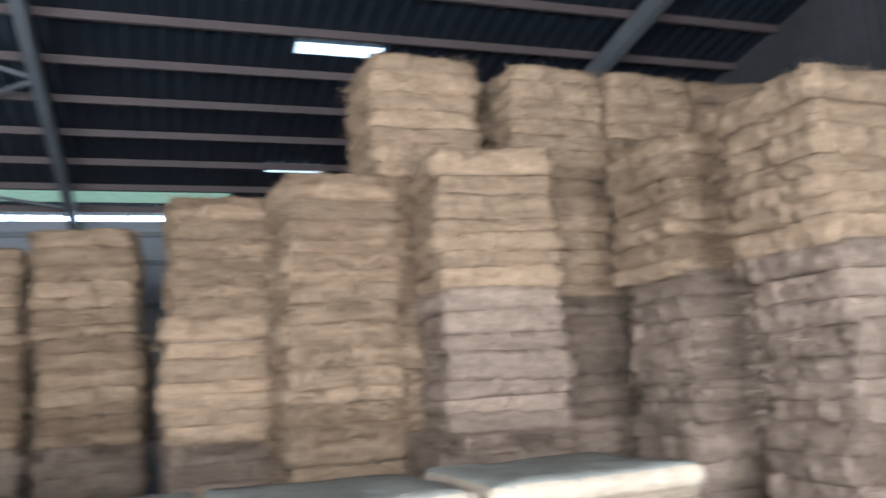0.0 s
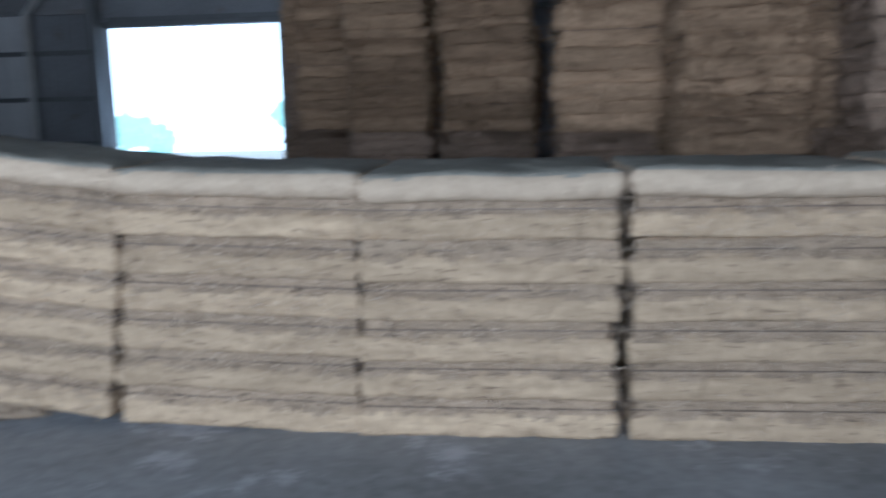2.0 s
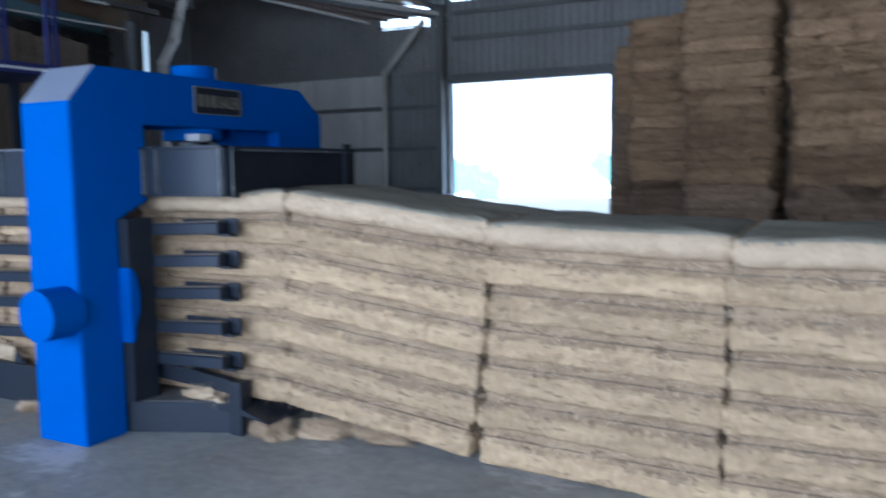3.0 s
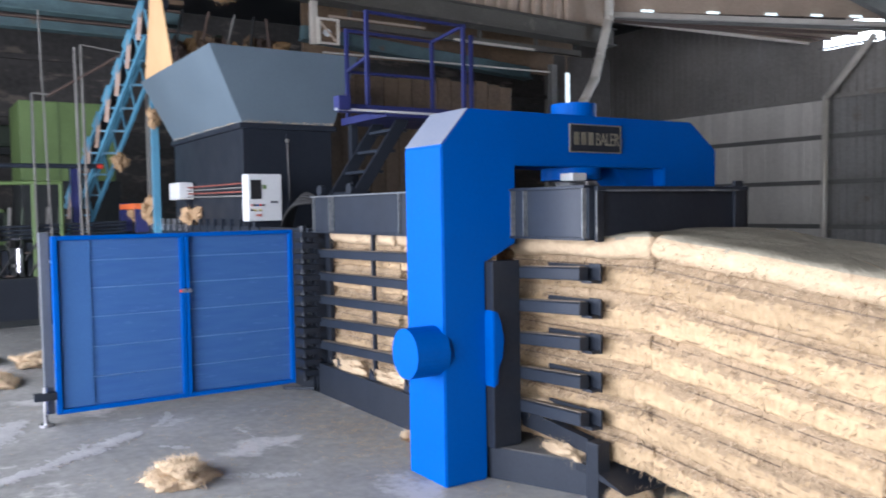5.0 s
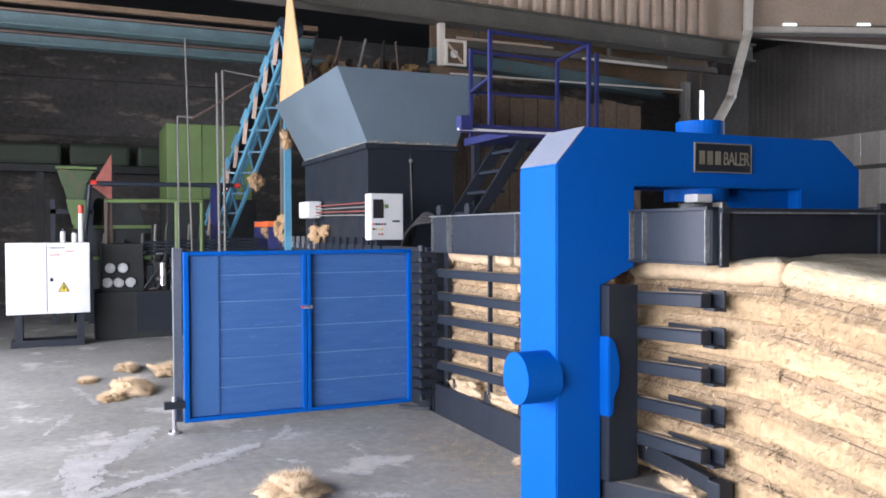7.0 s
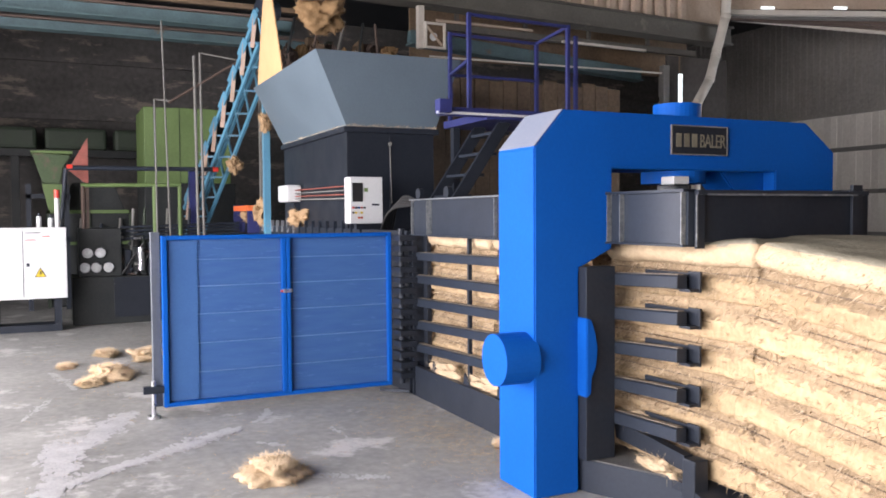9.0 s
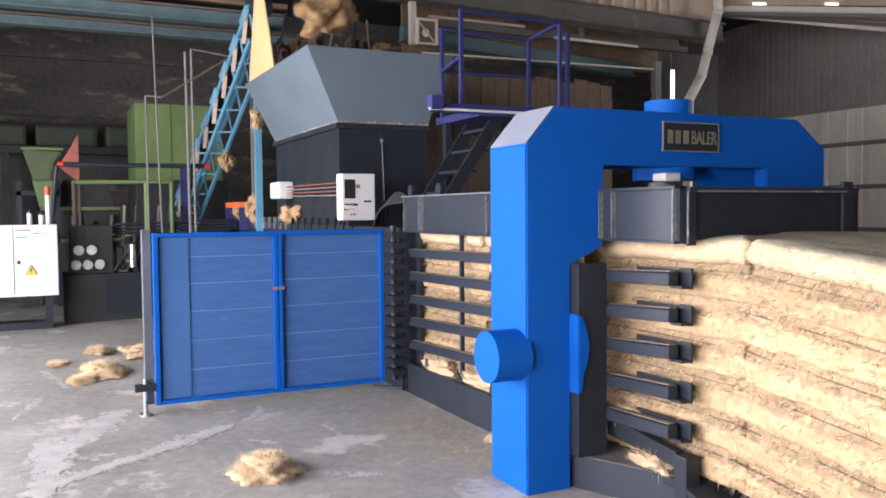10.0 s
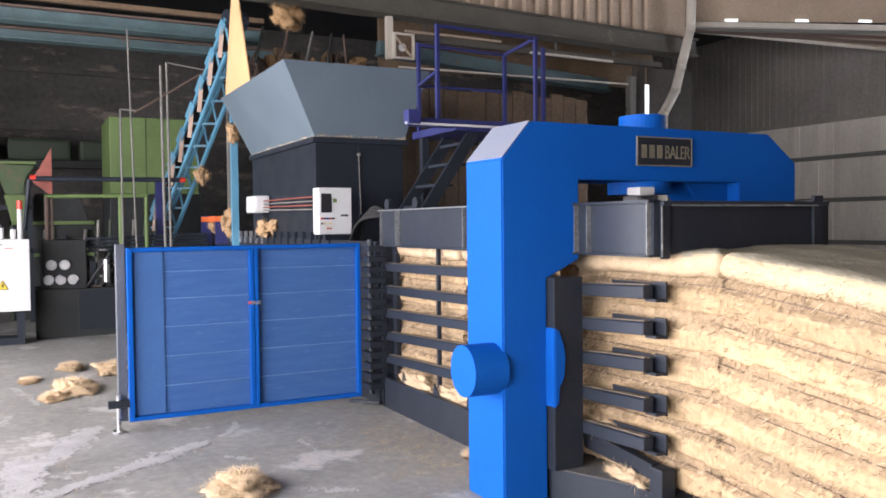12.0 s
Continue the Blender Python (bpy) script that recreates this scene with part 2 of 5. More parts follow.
# ---- mesh helpers ----
def box(bm, x0, x1, y0, y1, z0, z1, bevel=0.0):
    m = Matrix.LocRotScale(((x0 + x1) / 2, (y0 + y1) / 2, (z0 + z1) / 2), None, (abs(x1 - x0), abs(y1 - y0), abs(z1 - z0)))
    made = bmesh.ops.create_cube(bm, size=1, matrix=m)["verts"]
    if bevel:
        edges = list({e for v in made for e in v.link_edges})
        bmesh.ops.bevel(bm, geom=edges, offset=bevel, segments=2, affect="EDGES", profile=0.6)
    return bm


def rod(bm, a, b, r, seg=12, r2=None):
    a, b = Vector(a), Vector(b)
    q = (b - a).to_track_quat("Z", "Y").to_matrix().to_4x4()
    bmesh.ops.create_cone(bm, cap_ends=True, segments=seg, radius1=r, radius2=r if r2 is None else r2,
                          depth=(b - a).length, matrix=Matrix.Translation((a + b) / 2) @ q)
    return bm


def bar(bm, a, b, w, h, bevel=0.0):
    """A square bar from a to b, w wide and h high."""
    a, b = Vector(a), Vector(b)
    q = (b - a).to_track_quat("Y", "Z").to_matrix().to_4x4()
    m = Matrix.Translation((a + b) / 2) @ q @ Matrix.Diagonal((w, (b - a).length, h, 1))
    made = bmesh.ops.create_cube(bm, size=1, matrix=m)["verts"]
    if bevel:
        bmesh.ops.bevel(bm, geom=list({e for v in made for e in v.link_edges}), offset=bevel, segments=1, affect="EDGES")
    return bm


def prism(bm, outline, axis, lo, hi, bevel=0.0):
    """A flat outline of (u, v) pushed along an axis: x takes (y, z), y takes (x, z), z takes (x, y)."""
    def at(u, v, w):
        return {"x": (w, u, v), "y": (u, w, v), "z": (u, v, w)}[axis]
    a = [bm.verts.new(at(u, v, lo)) for u, v in outline]
    b = [bm.verts.new(at(u, v, hi)) for u, v in outline]
    faces = [bm.faces.new(a), bm.faces.new(b[::-1])]
    for i in range(len(a)):
        j = (i + 1) % len(a)
        faces.append(bm.faces.new((a[j], a[i], b[i], b[j])))
    bmesh.ops.recalc_face_normals(bm, faces=faces)
    if bevel:
        bmesh.ops.bevel(bm, geom=list({e for f in faces for e in f.edges}), offset=bevel, segments=2, affect="EDGES")
    return bm


def B():
    return bmesh.new()


ORIGIN = {}


def thing(name, label, category, origin=(0, 0, 0), group="", kind=""):
    ob = new(name)
    ob.location = origin
    ORIGIN[ob.name] = Vector(origin)
    return tagged(ob, label, category, group, kind)


def part(name, bm, mat, parent, label="", smooth=False):
    """Links a bmesh in world places as one mesh under a thing or a part."""
    me = bpy.data.meshes.new(name)
    o = ORIGIN[parent.name]
    bmesh.ops.translate(bm, verts=bm.verts, vec=-o)
    bm.to_mesh(me)
    bm.free()
    me.materials.append(mat)
    if smooth:
        for p in me.polygons:
            p.use_smooth = True
    ob = new(name, me)
    ob.parent = parent
    ORIGIN[ob.name] = o
    if label:
        ob["label"] = label
    return ob


def solid(name, bm, mat, label, category, kind="structure", origin=(0, 0, 0)):
    me = bpy.data.meshes.new(name)
    bmesh.ops.translate(bm, verts=bm.verts, vec=-Vector(origin))
    bm.to_mesh(me)
    bm.free()
    me.materials.append(mat)
    ob = new(name, me)
    ob.location = origin
    ORIGIN[ob.name] = Vector(origin)
    if mat in (FIBRE, FIBRE_STACK, FIBRE_PALE, BROWN_FIBRE):
        me.polygons.foreach_set("use_smooth", [True] * len(me.polygons))
    return tagged(ob, label, category, "", kind)


def corrugated(bm, p0, along, up, length, height, pitch=0.2, depth=0.035):
    """A ribbed sheet from p0: ribs stand along `up`, and repeat along `along`."""
    p0, along, up = Vector(p0), Vector(along).normalized(), Vector(up).normalized()
    out = along.cross(up).normalized()
    prof, u = [], 0.0
    while u < length:
        for du, d in ((0, 0), (0.45, 0), (0.55, 1), (0.9, 1)):
            if u + du * pitch <= length:
                prof.append((u + du * pitch, d * depth))
        u += pitch
    prof.append((length, 0))
    for off in (0, 1):
        lo = [bm.verts.new(p0 + along * a + out * (d - 0.012 * off)) for a, d in prof]
        hi = [bm.verts.new(p0 + along * a + out * (d - 0.012 * off) + up * height) for a, d in prof]
        for i in range(len(prof) - 1):
            f = (lo[i], lo[i + 1], hi[i + 1], hi[i])
            bm.faces.new(f if not off else f[::-1])
    return bm


# ---- the setting ----
def roof_z(y):
    return 5.78 + 0.17 * (14.9 - y)


def build_setting():
    bm = B()
    bmesh.ops.create_grid(bm, x_segments=1, y_segments=1, size=400)
    bmesh.ops.translate(bm, verts=bm.verts, vec=(0, 0, -0.06))
    solid("ground", bm, EARTH, "pale dry ground outside the shed", "ground")
    solid("floor", box(B(), -17, 14, -10, 15.1, -0.3, 0), CONCRETE, "stained grey concrete shed floor", "floor")

    # far wall with a wide doorway
    wall = B()
    corrugated(wall, (-17, 15.0, 0), (1, 0, 0), (0, 0, 1), 5.4, 4.0)
    corrugated(wall, (-7.15, 15.0, 0), (1, 0, 0), (0, 0, 1), 1.98, 4.0)
    corrugated(wall, (-7.15, 15.0, 5.62), (1, 0, 0), (0, 0, 1), 1.98, 1.03)
    corrugated(wall, (-5.8, 15.0, 5.08), (1, 0, 0), (0, 0, 1), 0.63, 0.54)
    corrugated(wall, (-5.17, 15.0, 3.63), (1, 0, 0), (0, 0, 1), 3.96, 1.97)
    corrugated(wall, (-1.21, 15.0, 0), (1, 0, 0), (0, 0, 1), 15.2, 5.6)
    w = solid("wall_north", wall, SHEET, "grey corrugated sheet wall with a wide doorway", "wall")
    # duller above the pale boards: the eaves' shade line put into the colours
    part("upper_sheet", corrugated(B(), (-17, 15.0, 4.0), (1, 0, 0), (0, 0, 1), 9.85, 2.65), DARK_SHEET, w, "upper sheets with the shade under the eaves put into their colour")
    part("upper_sheet", corrugated(B(), (-7.15, 15.0, 4.0), (1, 0, 0), (0, 0, 1), 1.98, 1.08), DARK_SHEET, w)
    for z in (1.1, 2.1, 3.12, 4.0):
        part("girt", box(B(), -16.9, -5.3, 14.83, 14.91, z - 0.05, z + 0.05), GREY_BEAM if z < 4 else DARK_SHEET, w)
    for z in (1.1, 2.1, 3.8, 4.7, 5.3):
        part("girt", box(B(), -5.1 if z > 3.7 else -1.1, 13.9, 14.86, 14.95, z - 0.05, z + 0.05), GREY_BEAM, w)
    for x0 in (-16.9, -14.2):
        part("pale_lower_sheet", corrugated(B(), (x0, 14.955, 0.02), (1, 0, 0), (0, 0, 1), 2.6, 3.95, 0.3, 0.05), PALE_SHEET, w)
    # weathered boards with slits of daylight between them
    rnd = random.Random(21)
    x = -11.6
    while x < -7.16:
        wide = rnd.uniform(0.15, 0.21)
        part("board", box(B(), x, min(x + wide, -7.15), 14.95, 14.98, 0.02, 3.98), PALE_SHEET, w)
        x += wide + rnd.choice((0.001, 0.003, 0.005, 0.008))
    fr = solid("door_1", box(B(), -5.29, -5.17, 14.82, 15.08, 0, 3.75, 0.01), GREY_BEAM, "open doorway with a plain steel frame", "doorway")
    part("jamb", box(B(), -1.21, -1.09, 14.82, 15.08, 0, 3.75, 0.01), GREY_BEAM, fr)
    part("lintel", box(B(), -5.17, -1.21, 14.82, 15.08, 3.63, 3.75, 0.01), GREY_BEAM, fr)
    win = solid("window_1", box(B(), -7.15, -5.8, 14.78, 14.82, 5.06, 5.1), GREY_BEAM, "bright gap window high under the eaves", "window")
    part("window_frame", box(B(), -7.2, -5.75, 14.75, 14.85, 5.62, 5.7), GREY_BEAM, win)

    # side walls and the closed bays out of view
    solid("wall_east", corrugated(B(), (13.95, 15, 0), (0, -1, 0), (0, 0, 1), 25, 10), DARK_WALL, "grey corrugated sheet wall", "wall")
    ww = solid("wall_west", box(B(), -17.1, -16.9, -10, 15.1, 0, 6.6), BLOTCHED, "dark blotched wall of the machine bay", "wall")
    for z in (3.9, 5.2):
        part("girt", box(B(), -16.9, -16.8, -9.9, 15.0, z - 0.06, z + 0.06), BLOTCHED, ww)

    # unseen header and piers, added to limit the light from the front
    ws = solid("wall_south", box(B(), -17, 14, -7.5, -7.35, 4.15, 9.4), DARK_WALL, "unseen dark wall added above the open front to shape the daylight", "wall")
    part("pier", box(B(), 8.2, 14, -7.5, -7.35, 0, 4.15), DARK_WALL, ws)
    part("pier", box(B(), -17, -7.7, -7.5, -7.35, 0, 4.15), DARK_WALL, ws)

    # main roof: sheet, purlins, rafters in their own objects
    roof = B()
    corrugated(roof, (-8.3, 15.12, roof_z(15.12)), (1, 0, 0), (0, -1, 0.17), 22.3, 25.1 * 1.0144, 0.25, 0.03)
    sheet_faces = len(roof.faces)
    y = 14.55
    while y > -9:
        box(roof, -8.2, 13.9, y - 0.035, y + 0.035, roof_z(y) - 0.15, roof_z(y) - 0.03)
        y -= 1.11
    ceil = solid("ceiling", roof, ROOF, "dark sheet roof over rusty primed steel purlins", "roof")
    ceil.data.materials.append(RUST)
    for p in ceil.data.polygons:
        if p.index >= sheet_faces:
            p.material_index = 1
    for i, x in enumerate((-5.35, 2.9, 11.2)):
        raf = solid("rafter_%d" % (i + 1), bar(B(), (x, 14.85, roof_z(14.85) - 0.34), (x, -9.5, roof_z(-9.5) - 0.34), 0.16, 0.28), GREY_BEAM,
                    "grey steel rafter under the purlins", "rafter")
        part("column", box(B(), x - 0.09, x + 0.09, 14.62, 14.84, 0, roof_z(14.8) - 0.4), GREY_BEAM, raf)
    brace = solid("trim", bar(B(), (2.9, 9.2, roof_z(9.2) - 0.3), (-1.8, 6.6, roof_z(6.6) - 0.3), 0.06, 0.06), GREY_BEAM, "thin steel roof braces", "brace")
    part("brace", bar(B(), (2.9, 9.2, roof_z(9.2) - 0.3), (-1.8, 12.6, roof_z(12.6) - 0.3), 0.06, 0.06), GREY_BEAM, brace)
    part("brace", bar(B(), (2.9, 14.0, roof_z(14) - 0.3), (-1.6, 12.0, roof_z(12) - 0.3), 0.05, 0.05), GREY_BEAM, brace)
    for x0, x1, y in ((6.45, 7.75, 8.33), (6.5, 7.55, 12.5), (0.1, 1.1, 10.2)):
        s = bar(B(), ((x0 + x1) / 2, y + 0.13, roof_z(y + 0.13) - 0.05), ((x0 + x1) / 2, y - 0.13, roof_z(y - 0.13) - 0.05), x1 - x0, 0.02)
        solid("skylight", s, SKYLIGHT, "bright translucent sheet set in the roof", "skylight")

    s = bar(B(), (0.4, 14.25, roof_z(14.25) - 0.05), (0.4, 13.75, roof_z(13.75) - 0.05), 11, 0.02)
    solid("skylight", s, GREEN_GLOW, "dull green translucent strip of roof near the eaves", "skylight")
    # glowing board: blown-out daylight and haze put into a plain backdrop
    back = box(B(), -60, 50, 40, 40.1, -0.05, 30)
    solid("backdrop", back, HAZE_GLOW, "plain glowing white board for the bright outdoors beyond the doorway", "backdrop")

    # roof and partition of the machine bay
    solid("ceiling_west", box(B(), -17, -8.2, -10, 15.2, 6.6, 6.7), ROOF, "dark low roof of the machine bay", "roof")
    band = solid("wall_band", corrugated(B(), (-7.91, 8.1, 5.06), (0.075, -1, 0), (0, 0, 1), 18.1, 5.2, 0.28, 0.06), BROWN_SHEET,
                 "brown ribbed sheet partition above a girder", "wall")
    part("plain_panel", prism(B(), [(-8.02, 9.0), (-5.45, 15.0), (-5.5, 15.02), (-8.07, 9.02)], "z", 5.45, 7.6), BROWN_SHEET, band)
    part("plain_panel", prism(B(), [(-7.98, 9.0), (-7.91, 8.1), (-7.94, 8.1), (-8.01, 9.0)], "z", 5.06, 7.6), BROWN_SHEET, band)
    part("soffit", prism(B(), [(-7.98, 9.1), (-5.5, 14.9), (-7.45, 14.9)], "z", 5.30, 5.315), BROWN_SHEET, band, "brown boarded soffit under the eaves")
    for f in (0.0, 0.3, 0.62):
        x1 = -7.45 + 1.9 * f
        part("soffit_batten", bar(B(), (-7.95 + 0.04 * f, 9.15, 5.27), (x1, 14.85, 5.27), 0.06, 0.06), PIPE if f == 0 else RUST, band)
    g = solid("girder", bar(B(), (-6.85, -6.0, 4.92), (-7.98, 9.15, 4.92), 0.22, 0.3, 0.01), GIRDER, "dusty grey steel girder under the partition", "girder")
    part("flange", bar(B(), (-6.85, -6.0, 5.07), (-7.98, 9.15, 5.07), 0.36, 0.03), GIRDER, g)
    part("flange", bar(B(), (-6.85, -6.0, 4.77), (-7.98, 9.15, 4.77), 0.36, 0.03), GIRDER, g)
    part("eaves_beam", bar(B(), (-8.0, 9.1, 5.36), (-5.45, 14.95, 5.28), 0.14, 0.16), GREY_BEAM, g)
    part("gutter", bar(B(), (-7.85, 9.1, 5.36), (-5.3, 14.85, 5.28), 0.1, 0.09), PIPE, g)
    for f in (0.08, 0.3, 0.5, 0.66, 0.8):
        x, y = -8.0 + 2.5 * f, 9.1 + 5.8 * f
        solid("skylight", bar(B(), (x + 0.15, y + 0.12, 5.46), (x + 0.15 + 0.1, y + 0.35, 5.455), 0.03, 0.045), SKYLIGHT, "bright gap between gutter and partition", "gap")
    rl = solid("runway_rail", bar(B(), (-8.25, 3.0, 4.66), (-8.25, 8.6, 4.62), 0.1, 0.1), GIRDER, "dusty brown rail hung under the girder", "beam")
    part("pale_strip", bar(B(), (-8.18, 5.6, 4.60), (-8.18, 7.4, 4.58), 0.05, 0.04), PIPE, rl)
    part("pale_strip", bar(B(), (-8.18, 3.2, 4.74), (-8.18, 5.0, 4.73), 0.04, 0.035), BROWN_SHEET, rl)
    part("back_board", box(B(), -8.95, -8.9, 3.05, 9.0, 4.28, 5.3), BROWN_DARK, rl, "dark brown boards behind the rail")
    for y in (3.6, 4.9, 6.2, 7.5):
        part("hanger", box(B(), -8.28, -8.22, y - 0.03, y + 0.03, 4.7, 5.06), GIRDER, rl)
    c = solid("column_1", box(B(), -8.06, -7.94, 7.62, 7.76, 0, 4.3, 0.008), GREY_BEAM, "slim grey steel post under the girder", "column")
    part("base_plate", box(B(), -8.15, -7.85, 7.5, 7.88, 0, 0.03), GREY_BEAM, c)
    slit = solid("window_2", box(B(), -8.03, -8.0, 8.03, 8.11, 3.4, 4.18), SKYLIGHT, "narrow bright slit between two dark sheets", "window")
    part("dark_sheet", box(B(), -8.06, -8.02, 8.11, 9.2, 0, 4.5), DARK_WALL, slit)
    part("dark_sheet", box(B(), -8.06, -8.02, 7.76, 8.03, 0, 4.5), DARK_WALL, slit)
    part("cross_pipe", rod(B(), (-8.0, 3.0, 4.12), (-8.0, 7.7, 4.16), 0.016, 10), PIPE, c)
    for x, z, w_, h_, y1 in ((-9.5, 4.715, 0.14, 0.17, 1.2), (-10.5, 4.64, 0.12, 0.12, 2.0)):
        t = solid("crane_beam", bar(B(), (x, -7.2, z), (x, y1, z), w_, h_, 0.01), TEAL, "teal painted crane beam, rusty and dusty", "beam")
        part("flange", bar(B(), (x, -7.2, z - h_ / 2 - 0.015), (x, y1, z - h_ / 2 - 0.015), w_ * 2, 0.03), TEAL, t)
        part("flange", bar(B(), (x, -7.2, z + h_ / 2 + 0.015), (x, y1, z + h_ / 2 + 0.015), w_ * 2, 0.03), RUST, t)
    part("dusty_rail", bar(B(), (-9.3, -7.2, 4.93), (-9.3, 1.2, 4.93), 0.1, 0.07), BROWN_DARK, t)
    t = solid("crane_beam", bar(B(), (-8.6, 2.9, 4.54), (-8.6, 7.6, 4.23), 0.14, 0.2, 0.01), TEAL, "teal painted crane beam below the girder", "beam")
    part("flange", bar(B(), (-8.6, 2.9, 4.42), (-8.6, 7.6, 4.11), 0.26, 0.03), TEAL, t)
    # pale spills dried on the floor
    rnd = random.Random(11)
    trails = (((-3.3, -1.9), (-2.75, -2.1), (-2.3, -2.3), 0.13, 230), ((-2.35, -1.2), (-1.95, -1.75), (-1.35, -2.6), 0.1, 330), ((-2.5, -2.45), (-1.9, -2.4), (-1.2, -2.5), 0.15, 260),
              ((-2.9, -0.85), (-2.65, -0.88), (-2.5, -1.05), 0.035, 60), ((-2.1, -0.55), (-1.7, -0.5), (-1.4, -0.6), 0.03, 30), ((-5.5, -2.5), (-4.9, -2.35), (-4.5, -2.3), 0.06, 60),
              ((-4.2, -2.5), (-3.7, -2.6), (-3.4, -2.7), 0.05, 40), ((-1.0, -1.0), (-0.85, -0.75), (-0.75, -0.6), 0.05, 40), ((-1.9, -1.15), (-1.8, -1.05), (-1.75, -1.0), 0.03, 25))
    for p0, p1, p2, wide, count in trails:
        verts, faces = [], []
        for k in range(count * 2):
            u = rnd.random()
            q = Vector(p0).lerp(Vector(p1), u).lerp(Vector(p1).lerp(Vector(p2), u), u)
            thin = wide * (0.35 + 0.65 * math.sin(math.pi * min(1, u + 0.1)))
            cx, cy = q.x + rnd.gauss(0, thin * 0.45), q.y + rnd.gauss(0, thin * 0.45)
            rad, an0, zz, base = rnd.uniform(0.006, 0.05) * (0.5 + wide * 5), rnd.uniform(0, 6.3), 0.0012 + 0.000006 * k, len(verts)
            lean = rnd.uniform(0.2, 0.6)
            for j in range(14):
                an = 2 * math.pi * j / 14
                rr = rad * (1 + 0.5 * rnd.uniform(-1, 1))
                dx, dy = math.cos(an) * rr, math.sin(an) * rr * lean
                c_, s_ = math.cos(an0 * 0.15 - 0.6), math.sin(an0 * 0.15 - 0.6)
                verts.append((cx + dx * c_ - dy * s_, cy + dx * s_ + dy * c_, zz))
            faces.append(tuple(range(base, base + 14)))
        me = bpy.data.meshes.new("floor_stain")
        me.from_pydata(verts, [], faces)
        me.materials.append(CHALK)
        tagged(new("floor_stain", me), "pale chalky streak dried on the concrete", "stain", "", "structure")


def downpipe(name, pts, r, mat, label):
    t = thing(name, label, "pipe", pts[-1])
    for a, b in zip(pts, pts[1:]):
        part("pipe_length", rod(B(), a, b, r, 14), mat, t, smooth=True)
    for p in pts[1:-1]:
        bm = B()
        bmesh.ops.create_uvsphere(bm, u_segments=14, v_segments=8, radius=r * 1.12, matrix=Matrix.Translation(p))
        part("elbow", bm, mat, t, smooth=True)
    return t


# ---- fibre bales ----
def pillow(length, width, height, seed, per, rings, rough=1.0, r=0.045, soft=0.2, dome=0.02, shag=1.0, step=0.0):
    """One pressed layer of fibre: a soft, ragged slab on z = 0."""
    rnd = random.Random(seed)
    o = Vector((rnd.uniform(-50, 50), rnd.uniform(-50, 50), rnd.uniform(-50, 50)))
    a, b = length / 2, width / 2
    side = 2 * (length + width)
    ring_pts = []
    for i in range(per):
        s = side * i / per
        if s < length:
            p, q = (-a + s, -b), (0, -1)
        elif s < length + width:
            p, q = (a, -b + s - length), (1, 0)
        elif s < 2 * length + width:
            p, q = (a - (s - length - width), b), (0, 1)
        else:
            p, q = (-a, b - (s - 2 * length - width)), (-1, 0)
        cx, cy = max(-a + r, min(a - r, p[0])), max(-b + r, min(b - r, p[1]))
        d = Vector((p[0] - cx, p[1] - cy))
        q = d.normalized() if d.length > 1e-5 else Vector(q)
        ring_pts.append((cx + q.x * r, cy + q.y * r, q.x, q.y))
    verts, faces = [], []
    lean = rnd.uniform(-0.012, 0.012) * rough
    for k in range(rings):
        v = -1 + 2 * k / (rings - 1)
        inset = height * soft * (0.85 * v * v + 0.15 * (1 - math.sqrt(max(0, 1 - abs(v) ** 6))))
        if step:
            inset += step * max(0.0, min(1.0, (v - 0.0) / 0.3))
        for x, y, nx, ny in ring_pts:
            p = Vector((x, y, v * height / 2))
            d = (noise.noise(p * 2.3 + o) * 0.02 * rough + noise.noise(p * 7 + o) * 0.013 * rough + noise.noise(p * 21 + o) * 0.010 * shag
                 + noise.noise(Vector((x * 45, y * 45, v * 2)) + o) * 0.007 * shag)
            d += lean - inset
            verts.append((x + nx * d, y + ny * d, height / 2 + v * height / 2 + noise.noise(p * 3 + o) * 0.012))
    for k in range(rings - 1):
        for i in range(per):
            j = (i + 1) % per
            faces.append((k * per + i, k * per + j, (k + 1) * per + j, (k + 1) * per + i))
    for base, up in ((0, False), ((rings - 1) * per, True)):
        prev = base
        for f in (0.8, 0.5, 0.2):
            first = len(verts)
            for i in range(per):
                x, y, z = verts[base + i]
                p = Vector((x * f, y * f, 0))
                zz = (height if up else 0) + noise.noise(p * 4 + o) * 0.018 * rough + noise.noise(p * 14 + o) * 0.008
                verts.append((x * f, y * f, zz + (dome * (1 - f * f) if up else -0.004)))
            for i in range(per):
                j = (i + 1) % per
                q = (prev + i, prev + j, first + j, first + i)
                faces.append(q if up else q[::-1])
            prev = first
        cap = tuple(prev + i for i in range(per))
        faces.append(cap if up else cap[::-1])
    me = bpy.data.meshes.new("layer")
    me.from_pydata(verts, [], faces)
    me.polygons.foreach_set("use_smooth", [True] * len(me.polygons))
    # recessed upper band: darker for rubbing, with the groove's shade painted in
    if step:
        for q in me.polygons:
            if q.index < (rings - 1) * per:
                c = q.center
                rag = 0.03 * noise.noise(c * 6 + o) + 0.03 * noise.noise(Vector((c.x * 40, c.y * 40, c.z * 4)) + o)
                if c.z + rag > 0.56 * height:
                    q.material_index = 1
    me.update()
    return me


